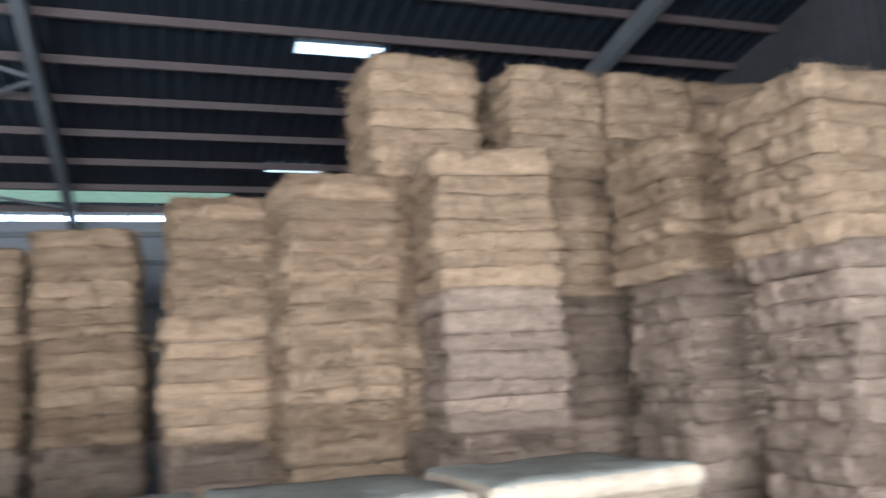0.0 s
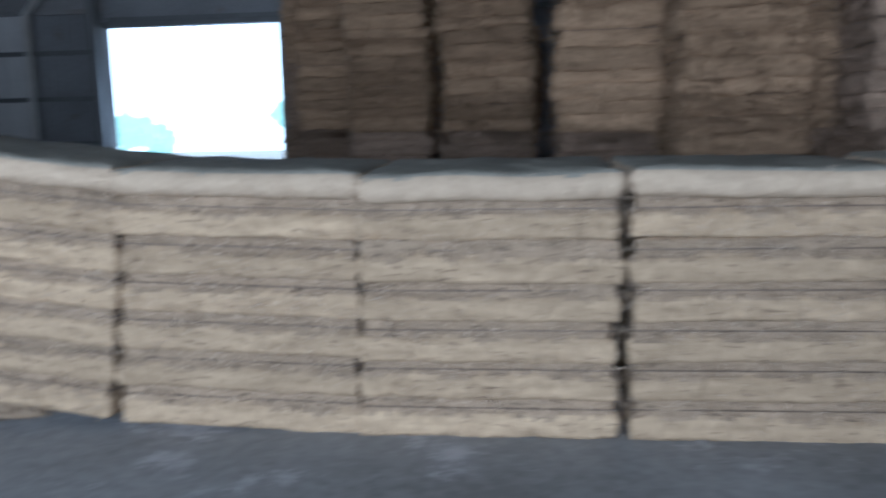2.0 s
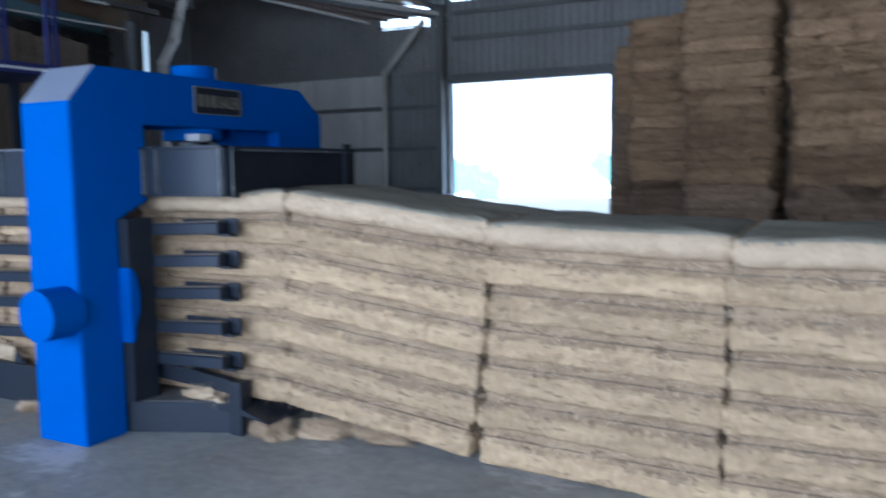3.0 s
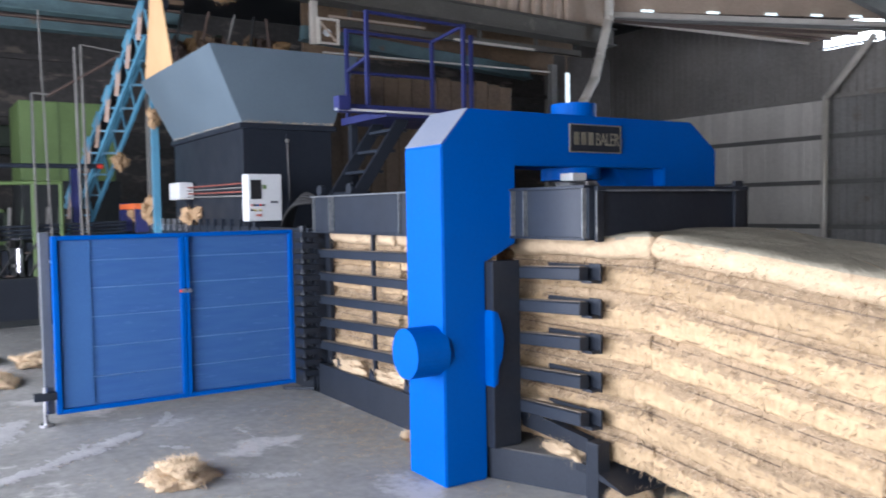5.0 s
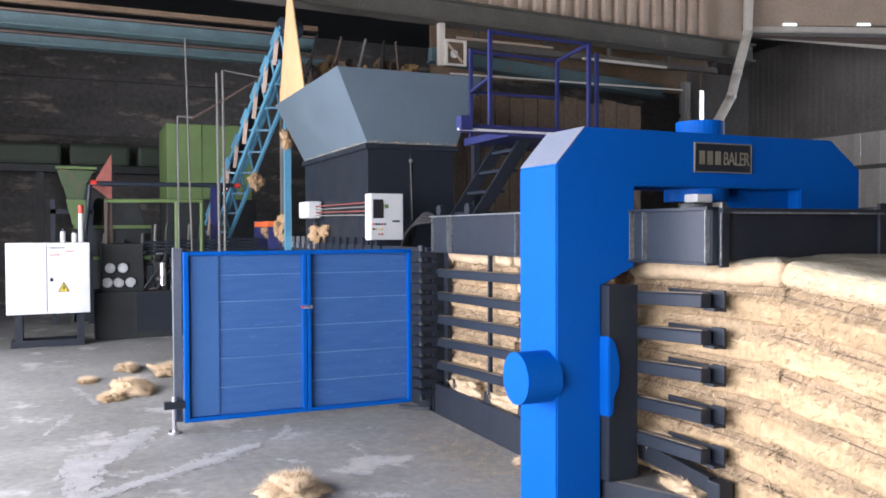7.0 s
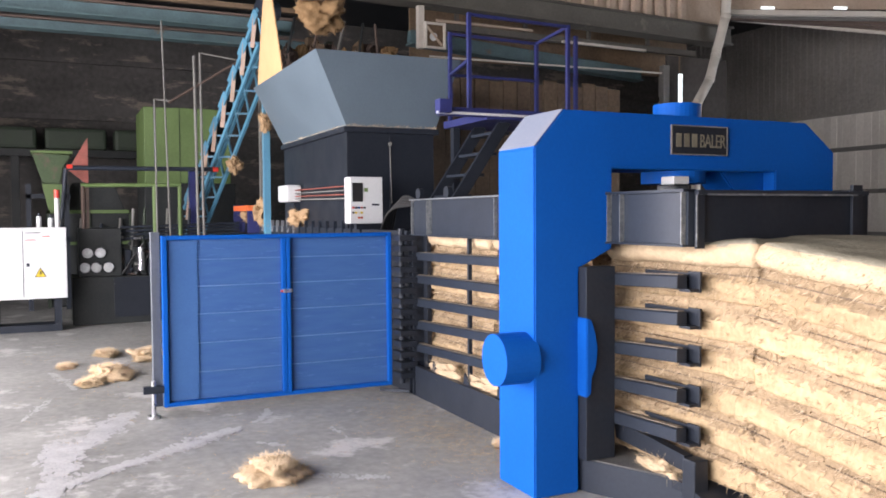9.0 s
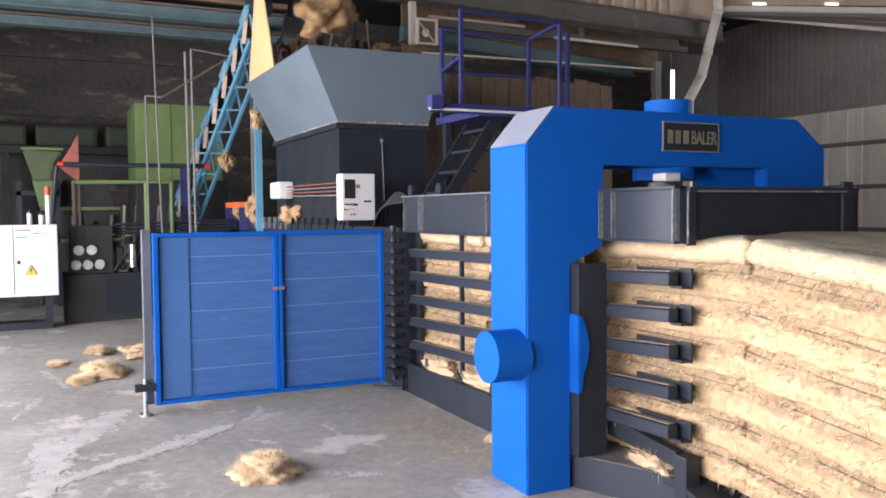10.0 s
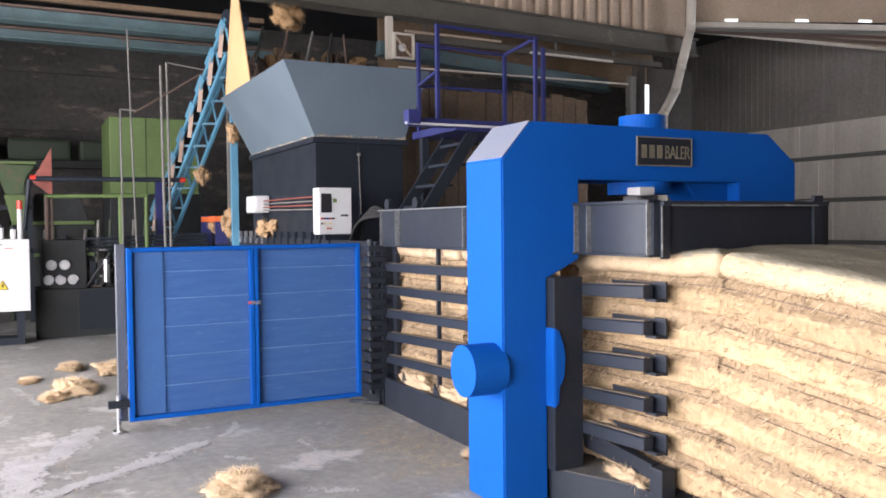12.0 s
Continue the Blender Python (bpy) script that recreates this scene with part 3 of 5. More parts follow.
def tufts(length, width, height, count, seed, long=1.0, mat=None):
    """Loose hairs that stand off the faces of a bale."""
    rnd = random.Random(seed)
    verts, faces = [], []
    a, b = length / 2, width / 2
    for _ in range(count):
        f = rnd.random()
        if f < 0.5:
            p, n = Vector((rnd.uniform(-a, a), -b, rnd.uniform(0, height))), Vector((0, -1, 0))
        elif f < 0.68:
            p, n = Vector((rnd.uniform(-a, a), rnd.uniform(-b, b), height)), Vector((0, 0, 1))
        elif f < 0.78:
            p, n = Vector((rnd.uniform(-a, a), -b + 0.01, height - rnd.uniform(0, 0.03))), Vector((0, -0.6, 0.8))
        elif f < 0.82:
            p, n = Vector((-a, rnd.uniform(-b, b), rnd.uniform(0, height))), Vector((-1, 0, 0))
        elif f < 0.86:
            p, n = Vector((a, rnd.uniform(-b, b), rnd.uniform(0, height))), Vector((1, 0, 0))
        else:
            p, n = Vector((rnd.uniform(-a, a), -b, height * rnd.uniform(0.93, 1.0))), Vector((0, -0.8, 0.6))
        p -= n * 0.02
        d = (n + Vector((rnd.gauss(0, 0.9), rnd.gauss(0, 0.9), rnd.gauss(-0.35, 0.8)))).normalized()
        if d.dot(n) < 0.1:
            d = (d + n * 0.6).normalized()
        ln, w = rnd.uniform(0.02, 0.06) * long, rnd.uniform(0.0009, 0.0022) * long ** 0.5
        s = d.cross(Vector((rnd.random(), rnd.random(), rnd.random()))).normalized() * w
        bend = Vector((rnd.gauss(0, 0.3), rnd.gauss(0, 0.3), -0.25)) * ln
        i = len(verts)
        mid, end = p + d * ln * 0.55, p + d * ln + bend
        verts += [tuple(p - s), tuple(p + s), tuple(mid - s), tuple(mid + s), tuple(end)]
        faces += [(i, i + 1, i + 3, i + 2), (i + 2, i + 3, i + 4)]
    me = bpy.data.meshes.new("loose_fibre")
    me.from_pydata(verts, [], faces)
    me.materials.append(mat or TUFT)
    return me


def wire_loop(length, width, z, inset=0.03):
    bm = B()
    a, b, t = length / 2 - inset, width / 2 - inset, 0.0022
    box(bm, -a, a, -b - t, -b + t, z - t, z + t)
    box(bm, -a, a, b - t, b + t, z - t, z + t)
    box(bm, -a - t, -a + t, -b, b, z - t, z + t)
    box(bm, a - t, a + t, -b, b, z - t, z + t)
    me = bpy.data.meshes.new("wire")
    bm.to_mesh(me)
    bm.free()
    me.materials.append(WIRE)
    return me


BALE_L, BALE_W, BALE_H, LAYERS = 1.25, 1.1, 1.26, 7


def make_bale(label, mat, seed, fine, fuzz, group, length=BALE_L):
    """A bale of seven pressed layers with wires in the grooves, its base at the origin."""
    ob = thing("fibre_bale", label, "bale", (0, 0, 0), group)
    tall = BALE_H if fine else 1.31
    h = 0.1925 if fine else tall / LAYERS
    rnd = random.Random(seed)
    cuts = [0.0]
    for k in range(LAYERS):
        cuts.append(cuts[-1] + rnd.uniform(0.7, 1.3))
    cuts = [c * tall / cuts[-1] for c in cuts]
    for k in range(LAYERS):
        if fine:
            last = k == LAYERS - 1
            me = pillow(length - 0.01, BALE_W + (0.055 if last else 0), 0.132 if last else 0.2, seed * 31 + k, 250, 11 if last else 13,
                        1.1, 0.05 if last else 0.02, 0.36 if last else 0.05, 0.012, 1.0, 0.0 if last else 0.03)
        else:
            me = pillow(length - 0.01 + rnd.uniform(-0.05, 0.03), BALE_W + rnd.uniform(-0.05, 0.03), (cuts[k + 1] - cuts[k]) * 1.16, seed * 31 + k, 190, 7, 2.5, 0.12, 0.14, 0.06, 4.2)
        # top roll: lighter fibre, greyer on upward faces; light painted into both
        me.materials.append(FIBRE_PALE if fine and last else mat)
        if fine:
            me.materials.append(TOP_SHADE if last else RUBBED_SHADED)
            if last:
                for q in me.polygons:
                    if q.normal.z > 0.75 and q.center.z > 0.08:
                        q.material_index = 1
        p = new("layer", me)
        p.parent = ob
        w = 1 if fine else 2.6
        p.location = (rnd.uniform(-0.012, 0.012) * w, rnd.uniform(-0.014, 0.014) * w, (k * h if fine else cuts[k]) - 0.004)
        p.rotation_euler = (rnd.gauss(0, 0.006) * w, rnd.gauss(0, 0.006) * w, rnd.uniform(-0.012, 0.012) * w)
    for k in range(1, LAYERS):
        p = new("wire", wire_loop(length, BALE_W, k * h - 0.05 if fine else cuts[k], 0.022 if fine else 0.04))
        p.parent = ob
    if fuzz:
        p = new("loose_fibre", tufts(length, BALE_W, tall, fuzz, seed, 1.0 if fine else 2.6, TUFT if fine else mat))
        p.parent = ob
        p["kind"] = "stuff"
    return ob


def spot(x0, x1, y_front, z, yaw=0, pitch=0):
    return pose((x0 + x1) / 2, y_front + BALE_W / 2, z, 0, pitch, yaw)


def build_bales():
    new_label = "pale tan coir fibre bale, freshly pressed, tied with wire"
    row = [make_bale(new_label, FIBRE, 3 + i, True, 7000, "bales in the row") for i in range(3)]
    tilted = make_bale("pale tan coir fibre bale, tilted as it leaves the baler", FIBRE, 9, True, 9000, "bales in the row", 1.36)
    places = [spot(-2.86, -1.61, 0.62, 0.2), spot(-1.6, -0.36, 0.62, 0.2), spot(-0.28, 0.97, 0.684, 0.2),
              spot(0.815, 2.165, 0.672, 0.13, 0, 6.6), spot(2.185, 3.43, 0.69, 0.02, 0.6, 2.0), spot(3.45, 4.69, 0.66, 0.0, 0),
              spot(4.71, 5.96, 0.68, 0.0, 1.0), spot(6.05, 7.29, 0.71, 0.0, 1.2)]
    for i, m in enumerate(places):
        src = row[i % 3]
        if i < 3:
            src.matrix_basis = m
        elif i == 3:
            tilted.matrix_basis = m
        else:
            copy_thing(src, m)
    old = "brown coir fibre bale with ragged layers, stacked in a tall column"
    grey = "grey-pink coir fibre bale with ragged layers, low in a stack"
    kinds = [make_bale(grey if i < 2 else old, FIBRE_GREY if i < 2 else FIBRE_STACK, 40 + i, False, 6500, "stacked bales") for i in range(4)]
    used = [False] * 4
    rnd = random.Random(8)
    columns = [(-0.72, 13.4, 3, 0), (-0.02, 12.2, 3, 0), (0.35, 10.5, 3, 0), (1.58, 9.0, 3, 0), (3.06, 7.85, 3, 0), (4.58, 6.0, 3, 0), (5.65, 4.85, 3, 0),
               (6.93, 3.8, 3, 0), (6.75, 4.95, 3, 0), (8.2, 4.75, 4, 0), (9.5, 4.85, 4, 0), (8.93, 3.0, 3, 0), (9.1, 1.42, 3, 0), (10.45, 1.5, 3, 0),
               (10.3, 3.1, 3, 0), (10.8, 4.9, 4, 0)]
    tops = [(6.62, 4.7, 3)]
    spots = []
    for x, y, n, yaw in columns:
        spots += [(x, y, k) for k in range(n)]
    spots += tops
    for x, y, k in spots:
        i = rnd.randrange(2) + (2 if k > 1 or (k == 1 and rnd.random() < 0.5) or (k == 0 and rnd.random() < 0.2) else 0)
        dx, dy = rnd.uniform(-0.06, 0.06), rnd.uniform(-0.08, 0.08)
        m = spot(x + dx, x + dx + 1.25, y + dy, k * 1.325, rnd.uniform(-6, 6) + rnd.choice((0, 180)))
        if not used[i]:
            kinds[i].matrix_basis, used[i] = m, True
        else:
            copy_thing(kinds[i], m)


# ---- the baler ----
BAR_Z = (1.26, 1.06, 0.86, 0.65, 0.45)
BAR_RISE = (0.008, 0.014, 0.018, 0.014, 0.004)


CHAMBER_Z = ((1.255, 1.29), (1.05, 1.09), (0.84, 0.91), (0.635, 0.745), (0.43, 0.53))


def angle_bar(x0, x1, y, z0, z1):
    """A folded bar whose ends may lie at different heights."""
    bm = B()
    sec = [(y, -0.038), (y + 0.07, -0.045), (y + 0.07, 0.03), (y + 0.012, 0.034), (y, 0.026)]
    a = [bm.verts.new((x0, u, z0 + v)) for u, v in sec]
    b = [bm.verts.new((x1, u, z1 + v)) for u, v in sec]
    faces = [bm.faces.new(a), bm.faces.new(b[::-1])]
    for i in range(len(a)):
        j = (i + 1) % len(a)
        faces.append(bm.faces.new((a[j], a[i], b[i], b[j])))
    bmesh.ops.recalc_face_normals(bm, faces=faces)
    bmesh.ops.bevel(bm, geom=list({e for f in faces for e in f.edges}), offset=0.003, segments=1, affect="EDGES")
    return bm


def build_baler():
    t = thing("horizontal_baler", "blue and black horizontal baling press with a grey hopper", "baling machine", (-2.0, 0.9, 0))
    # yoke across the bale channel
    outline = [(0, 0), (0.30, 0), (0.30, 1.31), (0.535, 1.42), (0.535, 1.89), (1.84, 1.89), (1.84, 1.42), (2.07, 1.31), (2.07, 0), (2.385, 0),
               (2.385, 2.03), (2.12, 2.22), (0.193, 2.22), (0, 2.0)]
    y = part("yoke", prism(B(), outline, "x", -0.415, 0, 0.008), BLUE, t, "bright blue painted steel yoke")
    part("trunnion", rod(B(), (-0.11, -0.2, 0.8), (-0.11, 0.02, 0.8), 0.148, 32), BLUE, y)
    # thin plate that makes the chamfer paler than the yoke
    part("dusty_chamfer", prism(B(), [(0.004, 2.006), (0.191, 2.2195), (0.188, 2.2225), (0.001, 2.009)], "x", -0.412, -0.003), CHAMFER_PAINT, y, "thin pale grey-blue plate on the chamfer face")
    part("boss", prism(B(), [(0.29, 0.57), (0.325, 0.59), (0.33, 0.69), (0.36, 0.74), (0.372, 0.86), (0.35, 0.96), (0.325, 1.02), (0.29, 1.03)], "x", -0.02, 0.09, 0.006), BLUE, y)
    part("top_cap", rod(B(), (-0.2, 1.19, 2.22), (-0.2, 1.19, 2.315), 0.15, 32), BLUE, y)
    part("cylinder_flange", rod(B(), (-0.2, 1.16, 1.81), (-0.2, 1.16, 1.888), 0.2, 32), BLUE, y)
    part("cylinder_rod", rod(B(), (-0.2, 1.16, 1.66), (-0.2, 1.16, 1.8), 0.1, 24), WORN, y)
    part("side_guide", prism(B(), [(1.45, 1.9), (1.9, 1.9), (1.9, 1.74), (1.6, 1.74)], "x", -0.35, -0.1, 0.01), BLUE, y)
    part("clevis", box(B(), -0.09, 0.03, 0.97, 1.09, 1.8, 1.85, 0.008), WHITE, y)
    s = part("name_plate", box(B(), 0.001, 0.012, 0.968, 1.41, 1.985, 2.16, 0.003), BLACK, y, "black plate with worn pale marks")
    fr = B()
    for a in ((0.966, 1.412, 2.156, 2.163), (0.966, 1.412, 1.982, 1.989), (0.964, 0.971, 1.982, 2.163), (1.407, 1.414, 1.982, 2.163)):
        box(fr, 0.004, 0.016, *a)
    part("rim", fr, GREY_BEAM, s)
    # worn name: three plain marks, then the word for the machine
    for u0 in (1.0, 1.062, 1.124):
        part("pale_mark", box(B(), 0.0125, 0.0155, u0, u0 + 0.042, 2.03, 2.112, 0.001), DULL, s)
    cu = bpy.data.curves.new("lettering", "FONT")
    cu.body, cu.size, cu.extrude, cu.space_character = "BALER", 0.118, 0.0015, 0.92
    word = bpy.data.objects.new("lettering", cu)
    bpy.context.collection.objects.link(word)
    me = bpy.data.meshes.new_from_object(word.evaluated_get(bpy.context.evaluated_depsgraph_get()))
    bpy.data.objects.remove(word)
    lt = bmesh.new()
    lt.from_mesh(me)
    wide = max(v.co.x for v in lt.verts)
    bmesh.ops.transform(lt, verts=lt.verts, matrix=Matrix.Translation((0.014, 1.185, 2.03)) @ Matrix(((0, 0, 1, 0), (0.212 / wide, 0, 0, 0), (0, 1, 0, 0), (0, 0, 0, 1))))
    part("lettering", lt, DULL, s)

    # bale channel before and behind the yoke
    for k, z in enumerate(BAR_Z):
        e = z + BAR_RISE[k]
        web = box(B(), 0.57, 0.66, 0.60, 0.615, e - 0.06, e + 0.05, 0.003)
        box(web, 0.22, 0.57, 0.60, 0.615, e - 0.055, e + 0.04)
        box(web, 0.57, 0.655, 0.54, 0.60, e - 0.055, e - 0.04)
        part("bar_web", web, BLACK, t, "rear web of a folded side bar, dusted with fibre")
    for side, y0, y1 in (("near", 0.5, 0.57), ("far", 1.79, 1.86)):
        for k, z in enumerate(BAR_Z):
            for a, b, za, zb in ((-2.87, -0.43, CHAMBER_Z[k][0], CHAMBER_Z[k][1]), (0.0, 0.6, z - 0.015, z + BAR_RISE[k])):
                sb = part("side_bar", angle_bar(a, b, y0, za, zb), STEEL_DK, t)
                if side == "near":
                    part("dust_line", bar(B(), (a + 0.02, y0 + 0.045, za + 0.034), (b - 0.02, y0 + 0.045, zb + 0.034), 0.04, 0.006), DUST_LINE, sb, "line of fibre dust on the bar")
        part("channel_post", box(B(), -2.86, -2.76, y0 + 0.075, y1 + 0.05, 0, 1.44, 0.005), BLACK, t)
        part("post_flange", box(B(), -2.86, -2.835, y0 - 0.03, y0 + 0.075, 0, 1.44, 0.003), BLACK, t)
        part("channel_post", box(B(), -0.02, 0.07, y0 - 0.197 if side == "near" else y0, y1 - 0.065 if side == "near" else y1 + 0.18, 0.2, 1.32, 0.005), BLACK, t)
        part("skirt", box(B(), -2.8, -0.42, y0 - 0.03, y0 + 0.02, 0.0, 0.27, 0.004), BLACK, t)
        part("upright_rod", box(B(), -1.92, -1.89, y0 + 0.05, y0 + 0.08, 0.28, 1.44), STEEL_DK, t)
        for x in (-2.5, -1.9, -1.35, -0.9):
            part("gusset", prism(B(), [(x, 0.27), (x + 0.12, 0.27), (x + 0.02, 0.36)], "y", y0, y0 + 0.012), BLACK, t)
        top = part("top_rail", box(B(), -2.84, -0.42, y0 - 0.02, y0 + 0.05, 1.45, 1.75), STEEL_DK, t)
        part("lip", box(B(), -2.86, -0.42, y0 - 0.05, y0 + 0.07, 1.75, 1.765), STEEL_DK, top)
        part("worn_edge", box(B(), -2.86, -0.42, y0 - 0.054, y0 - 0.05, 1.752, 1.762), WORN, top)
        part("lip", box(B(), -2.86, -0.42, y0 - 0.05, y0 + 0.07, 1.44, 1.452), STEEL_DK, top)
        for x in (-2.83, -2.5, -2.44, -1.3):
            part("stiffener", box(B(), x - 0.003, x + 0.003, y0 - 0.045, y0 - 0.02, 1.452, 1.75), WORN, top)
        head = part("outlet_panel", box(B(), 0.0, 0.66, y0 + 0.02, y1 + 0.01, 1.46, 1.745), STEEL_DK, t)
        part("lip", box(B(), 0.0, 0.66, y0 - 0.015, y1, 1.735, 1.75), BRIGHT if side == "far" else STEEL_DK, head)
        part("lip", box(B(), 0.0, 0.66, y0 - 0.015, y1, 1.45, 1.462), STEEL_DK, head)
        for x in (0.012, 0.13, 0.64):
            part("stiffener", box(B(), x - 0.003, x + 0.003, y0 - 0.012, y0 + 0.02, 1.462, 1.735), WORN, head)
    for x in (-2.78, -2.2):
        part("lifting_lug", rod(B(), (x, 0.5, 1.81), (x, 0.54, 1.81), 0.05, 16), BLACK, t)
    part("floor_tray", prism(B(), [(-2.8, 0.14), (0.62, 0.14), (0.9, 0.1), (0.62, 0.19), (-2.8, 0.19)], "y", 0.55, 1.82), BLACK, t)
    cb = part("cross_beam", box(B(), 0.55, 0.655, 0.58, 1.8, 1.47, 1.72, 0.004), BLACK, t, "black cross beam over the outlet")
    part("lip", box(B(), 0.5, 0.69, 0.56, 1.84, 1.72, 1.745, 0.003), STEEL_DK, cb)
    part("worn_edge", box(B(), 0.691, 0.694, 0.62, 1.74, 1.716, 1.726), WORN, cb)
    part("worn_edge", box(B(), 0.676, 0.682, 0.557, 0.565, 1.45, 1.72), WORN, cb)
    part("end_plate", box(B(), 0.66, 0.68, 1.72, 1.8, 1.42, 1.78, 0.003), BLACK, cb)
    part("end_plate", box(B(), 0.66, 0.675, 0.56, 0.62, 1.44, 1.74, 0.003), BLACK, cb)
    part("roof_plate", box(B(), -2.8, 0.55, 0.57, 1.8, 1.46, 1.5), BLACK, t)
    foot = part("outlet_foot", prism(B(), [(-0.1, 0.303), (0.0, 0.33), (0.6, 0.59), (0.6, 0.66), (-0.1, 0.66)], "z", 0.0, 0.19, 0.004), STEEL_DK, t)
    part("foot_post", box(B(), 0.595, 0.69, 0.545, 0.64, 0.0, 0.33, 0.008), BLACK, foot)
    part("foot_shelf", prism(B(), [(-0.09, 0.315), (0.02, 0.345), (0.59, 0.592), (0.59, 0.65), (-0.09, 0.65)], "z", 0.192, 0.197), DUST_PLATE, foot)
    part("sloped_sill", prism(B(), [(-0.02, 0.40), (0.59, 0.335), (0.59, 0.25), (0.0, 0.29)], "y", 0.565, 0.62), BLACK, t)

    # access gate, swung open square to the channel
    x0, x1 = -3.04, -2.975
    g = part("gate", box(B(), x0, x0 + 0.02, -1.64, 0.30, 0.10, 1.45), BLUE_DARK, t, "blue mesh-backed access gate standing open")
    for a in ((-1.66, -1.62, 0.08, 1.47), (0.285, 0.32, 0.08, 1.47), (-0.682, -0.648, 0.1, 1.45), (-0.642, -0.61, 0.1, 1.45)):
        part("stile", box(B(), x0, x1, *a, 0.005), BLUE, g)
    for a in ((-1.62, 0.285, 1.435, 1.47), (-1.62, 0.285, 0.08, 0.115)):
        part("rail", box(B(), x0, x1, *a, 0.005), BLUE, g)
    # ribs in a brighter blue, their highlights put into the paint
    for z in (0.34, 0.58, 0.82, 1.05, 1.27):
        part("slat_rib", box(B(), x0 + 0.02, x0 + 0.03, -1.38, -0.69, z - 0.003, z + 0.003), RIB, g)
        part("slat_rib", box(B(), x0 + 0.02, x0 + 0.03, -0.6, 0.28, z - 0.003, z + 0.003), RIB, g)
    part("cover_strip", box(B(), x0 + 0.018, x0 + 0.032, -1.61, -1.38, 0.12, 1.43), BLUE_PALE, g)
    part("latch", box(B(), x1, x1 + 0.03, -0.68, -0.6, 0.97, 1.0, 0.004), BRIGHT, g)
    part("latch_knob", box(B(), x1, x1 + 0.035, -0.7, -0.682, 0.975, 0.995, 0.004), RED, g)
    part("edge_channel", box(B(), x0 - 0.09, x0 - 0.002, -1.735, -1.665, 0.08, 1.5, 0.005), GREY_BLUE, g)
    j = part("jack", rod(B(), (-3.0, -1.74, 0.02), (-3.0, -1.74, 0.3), 0.018, 12), BRIGHT, g)
    part("jack_foot", rod(B(), (-3.0, -1.74, 0.0), (-3.0, -1.74, 0.02), 0.05, 16), BRIGHT, j)
    part("jack_arm", box(B(), -3.03, -2.97, -1.82, -1.66, 0.2, 0.26, 0.006), BLACK, j)
    h = part("hinge", rod(B(), (-2.94, 0.4, 0.1), (-2.94, 0.4, 1.5), 0.03, 14), BLACK, t)
    for i in range(14):
        z = 0.16 + i * 0.095
        part("knuckle", box(B(), -3.0, -2.8, 0.33, 0.5, z, z + 0.05, 0.006), BLACK, h)
    part("bracket", bar(B(), (-2.8, 0.42, 0.05), (-2.98, 0.2, 0.05), 0.03, 0.025), STEEL_DK, h)

    # press box and hopper
    box_ = part("press_box", box(B(), -7.43, -4.72, 0.5, 1.55, 0.0, 2.6, 0.006), BLACK, t)
    part("collar", box(B(), -7.46, -4.68, 0.46, 1.6, 2.54, 2.6, 0.005), BLACK, box_)
    part("seam", box(B(), -4.722, -4.712, 1.0, 1.012, 1.5, 2.5), STEEL_DK, box_)
    part("cable", rod(B(), (-4.7, 1.02, 1.75), (-4.7, 1.0, 2.42), 0.0045, 8), GREY_BEAM, box_)
    part("gland", rod(B(), (-4.71, 1.0, 2.42), (-4.68, 1.0, 2.42), 0.02, 12), GREY_BEAM, box_)
    hop = B()
    lo = [(-7.45, 0.5), (-4.72, 0.5), (-4.72, 1.57), (-7.45, 1.57)]
    hi = [(-7.62, 0.13), (-4.62, 0.13), (-4.62, 1.86), (-7.62, 1.86)]
    def ring(pts, z, inset=0):
        cx, cy = -6.05, 1.0
        return [hop.verts.new((x + (inset if x < cx else -inset), y + (inset if y < cy else -inset), z)) for x, y in pts]
    a, b, c, d = ring(lo, 2.6), ring(hi, 3.4), ring(hi, 3.4, 0.02), ring(lo, 2.6, 0.02)
    for p, q in ((a, b), (b, c), (c, d)):
        for i in range(4):
            k = (i + 1) % 4
            hop.faces.new((p[i], p[k], q[k], q[i]))
    part("hopper", hop, HOPPER, t, "grey-blue flared sheet steel hopper")
    part("ram_frame", box(B(), -9.6, -2.86, 0.42, 0.5, 1.36, 1.48, 0.005), BLACK, t)
    part("ram_side", box(B(), -9.6, -2.9, 0.46, 0.52, 0.0, 1.36), BLACK, t)
    part("ram_deck", box(B(), -9.6, -2.9, 0.5, 1.7, 1.36, 1.4), BLACK, t)
    x = -9.3
    while x < -3.9:
        part("stud", box(B(), x, x + 0.03, 0.40, 0.44, 1.40, 1.56), STEEL_DK if int(x * 10) % 3 else BRIGHT, t)
        x += 0.29
    for i in range(5):
        cv = bpy.data.curves.new("hose", "CURVE")
        cv.dimensions, cv.bevel_depth, cv.bevel_resolution = "3D", 0.014, 2
        sp = cv.splines.new("BEZIER")
        sp.bezier_points.add(2)
        pts = [(-3.75, 0.5 + i * 0.03, 1.42), (-3.35, 0.46 + i * 0.03, 1.66 + 0.03 * i), (-2.86, 0.5 + 0.02 * i, 1.72)]
        for q, p in zip(sp.bezier_points, pts):
            q.co = Vector(p) - ORIGIN[t.name]
            q.handle_left_type = q.handle_right_type = "AUTO"
        cv.materials.append(RUBBER)
        hs = new("hose", cv)
        hs.parent = t
    return t


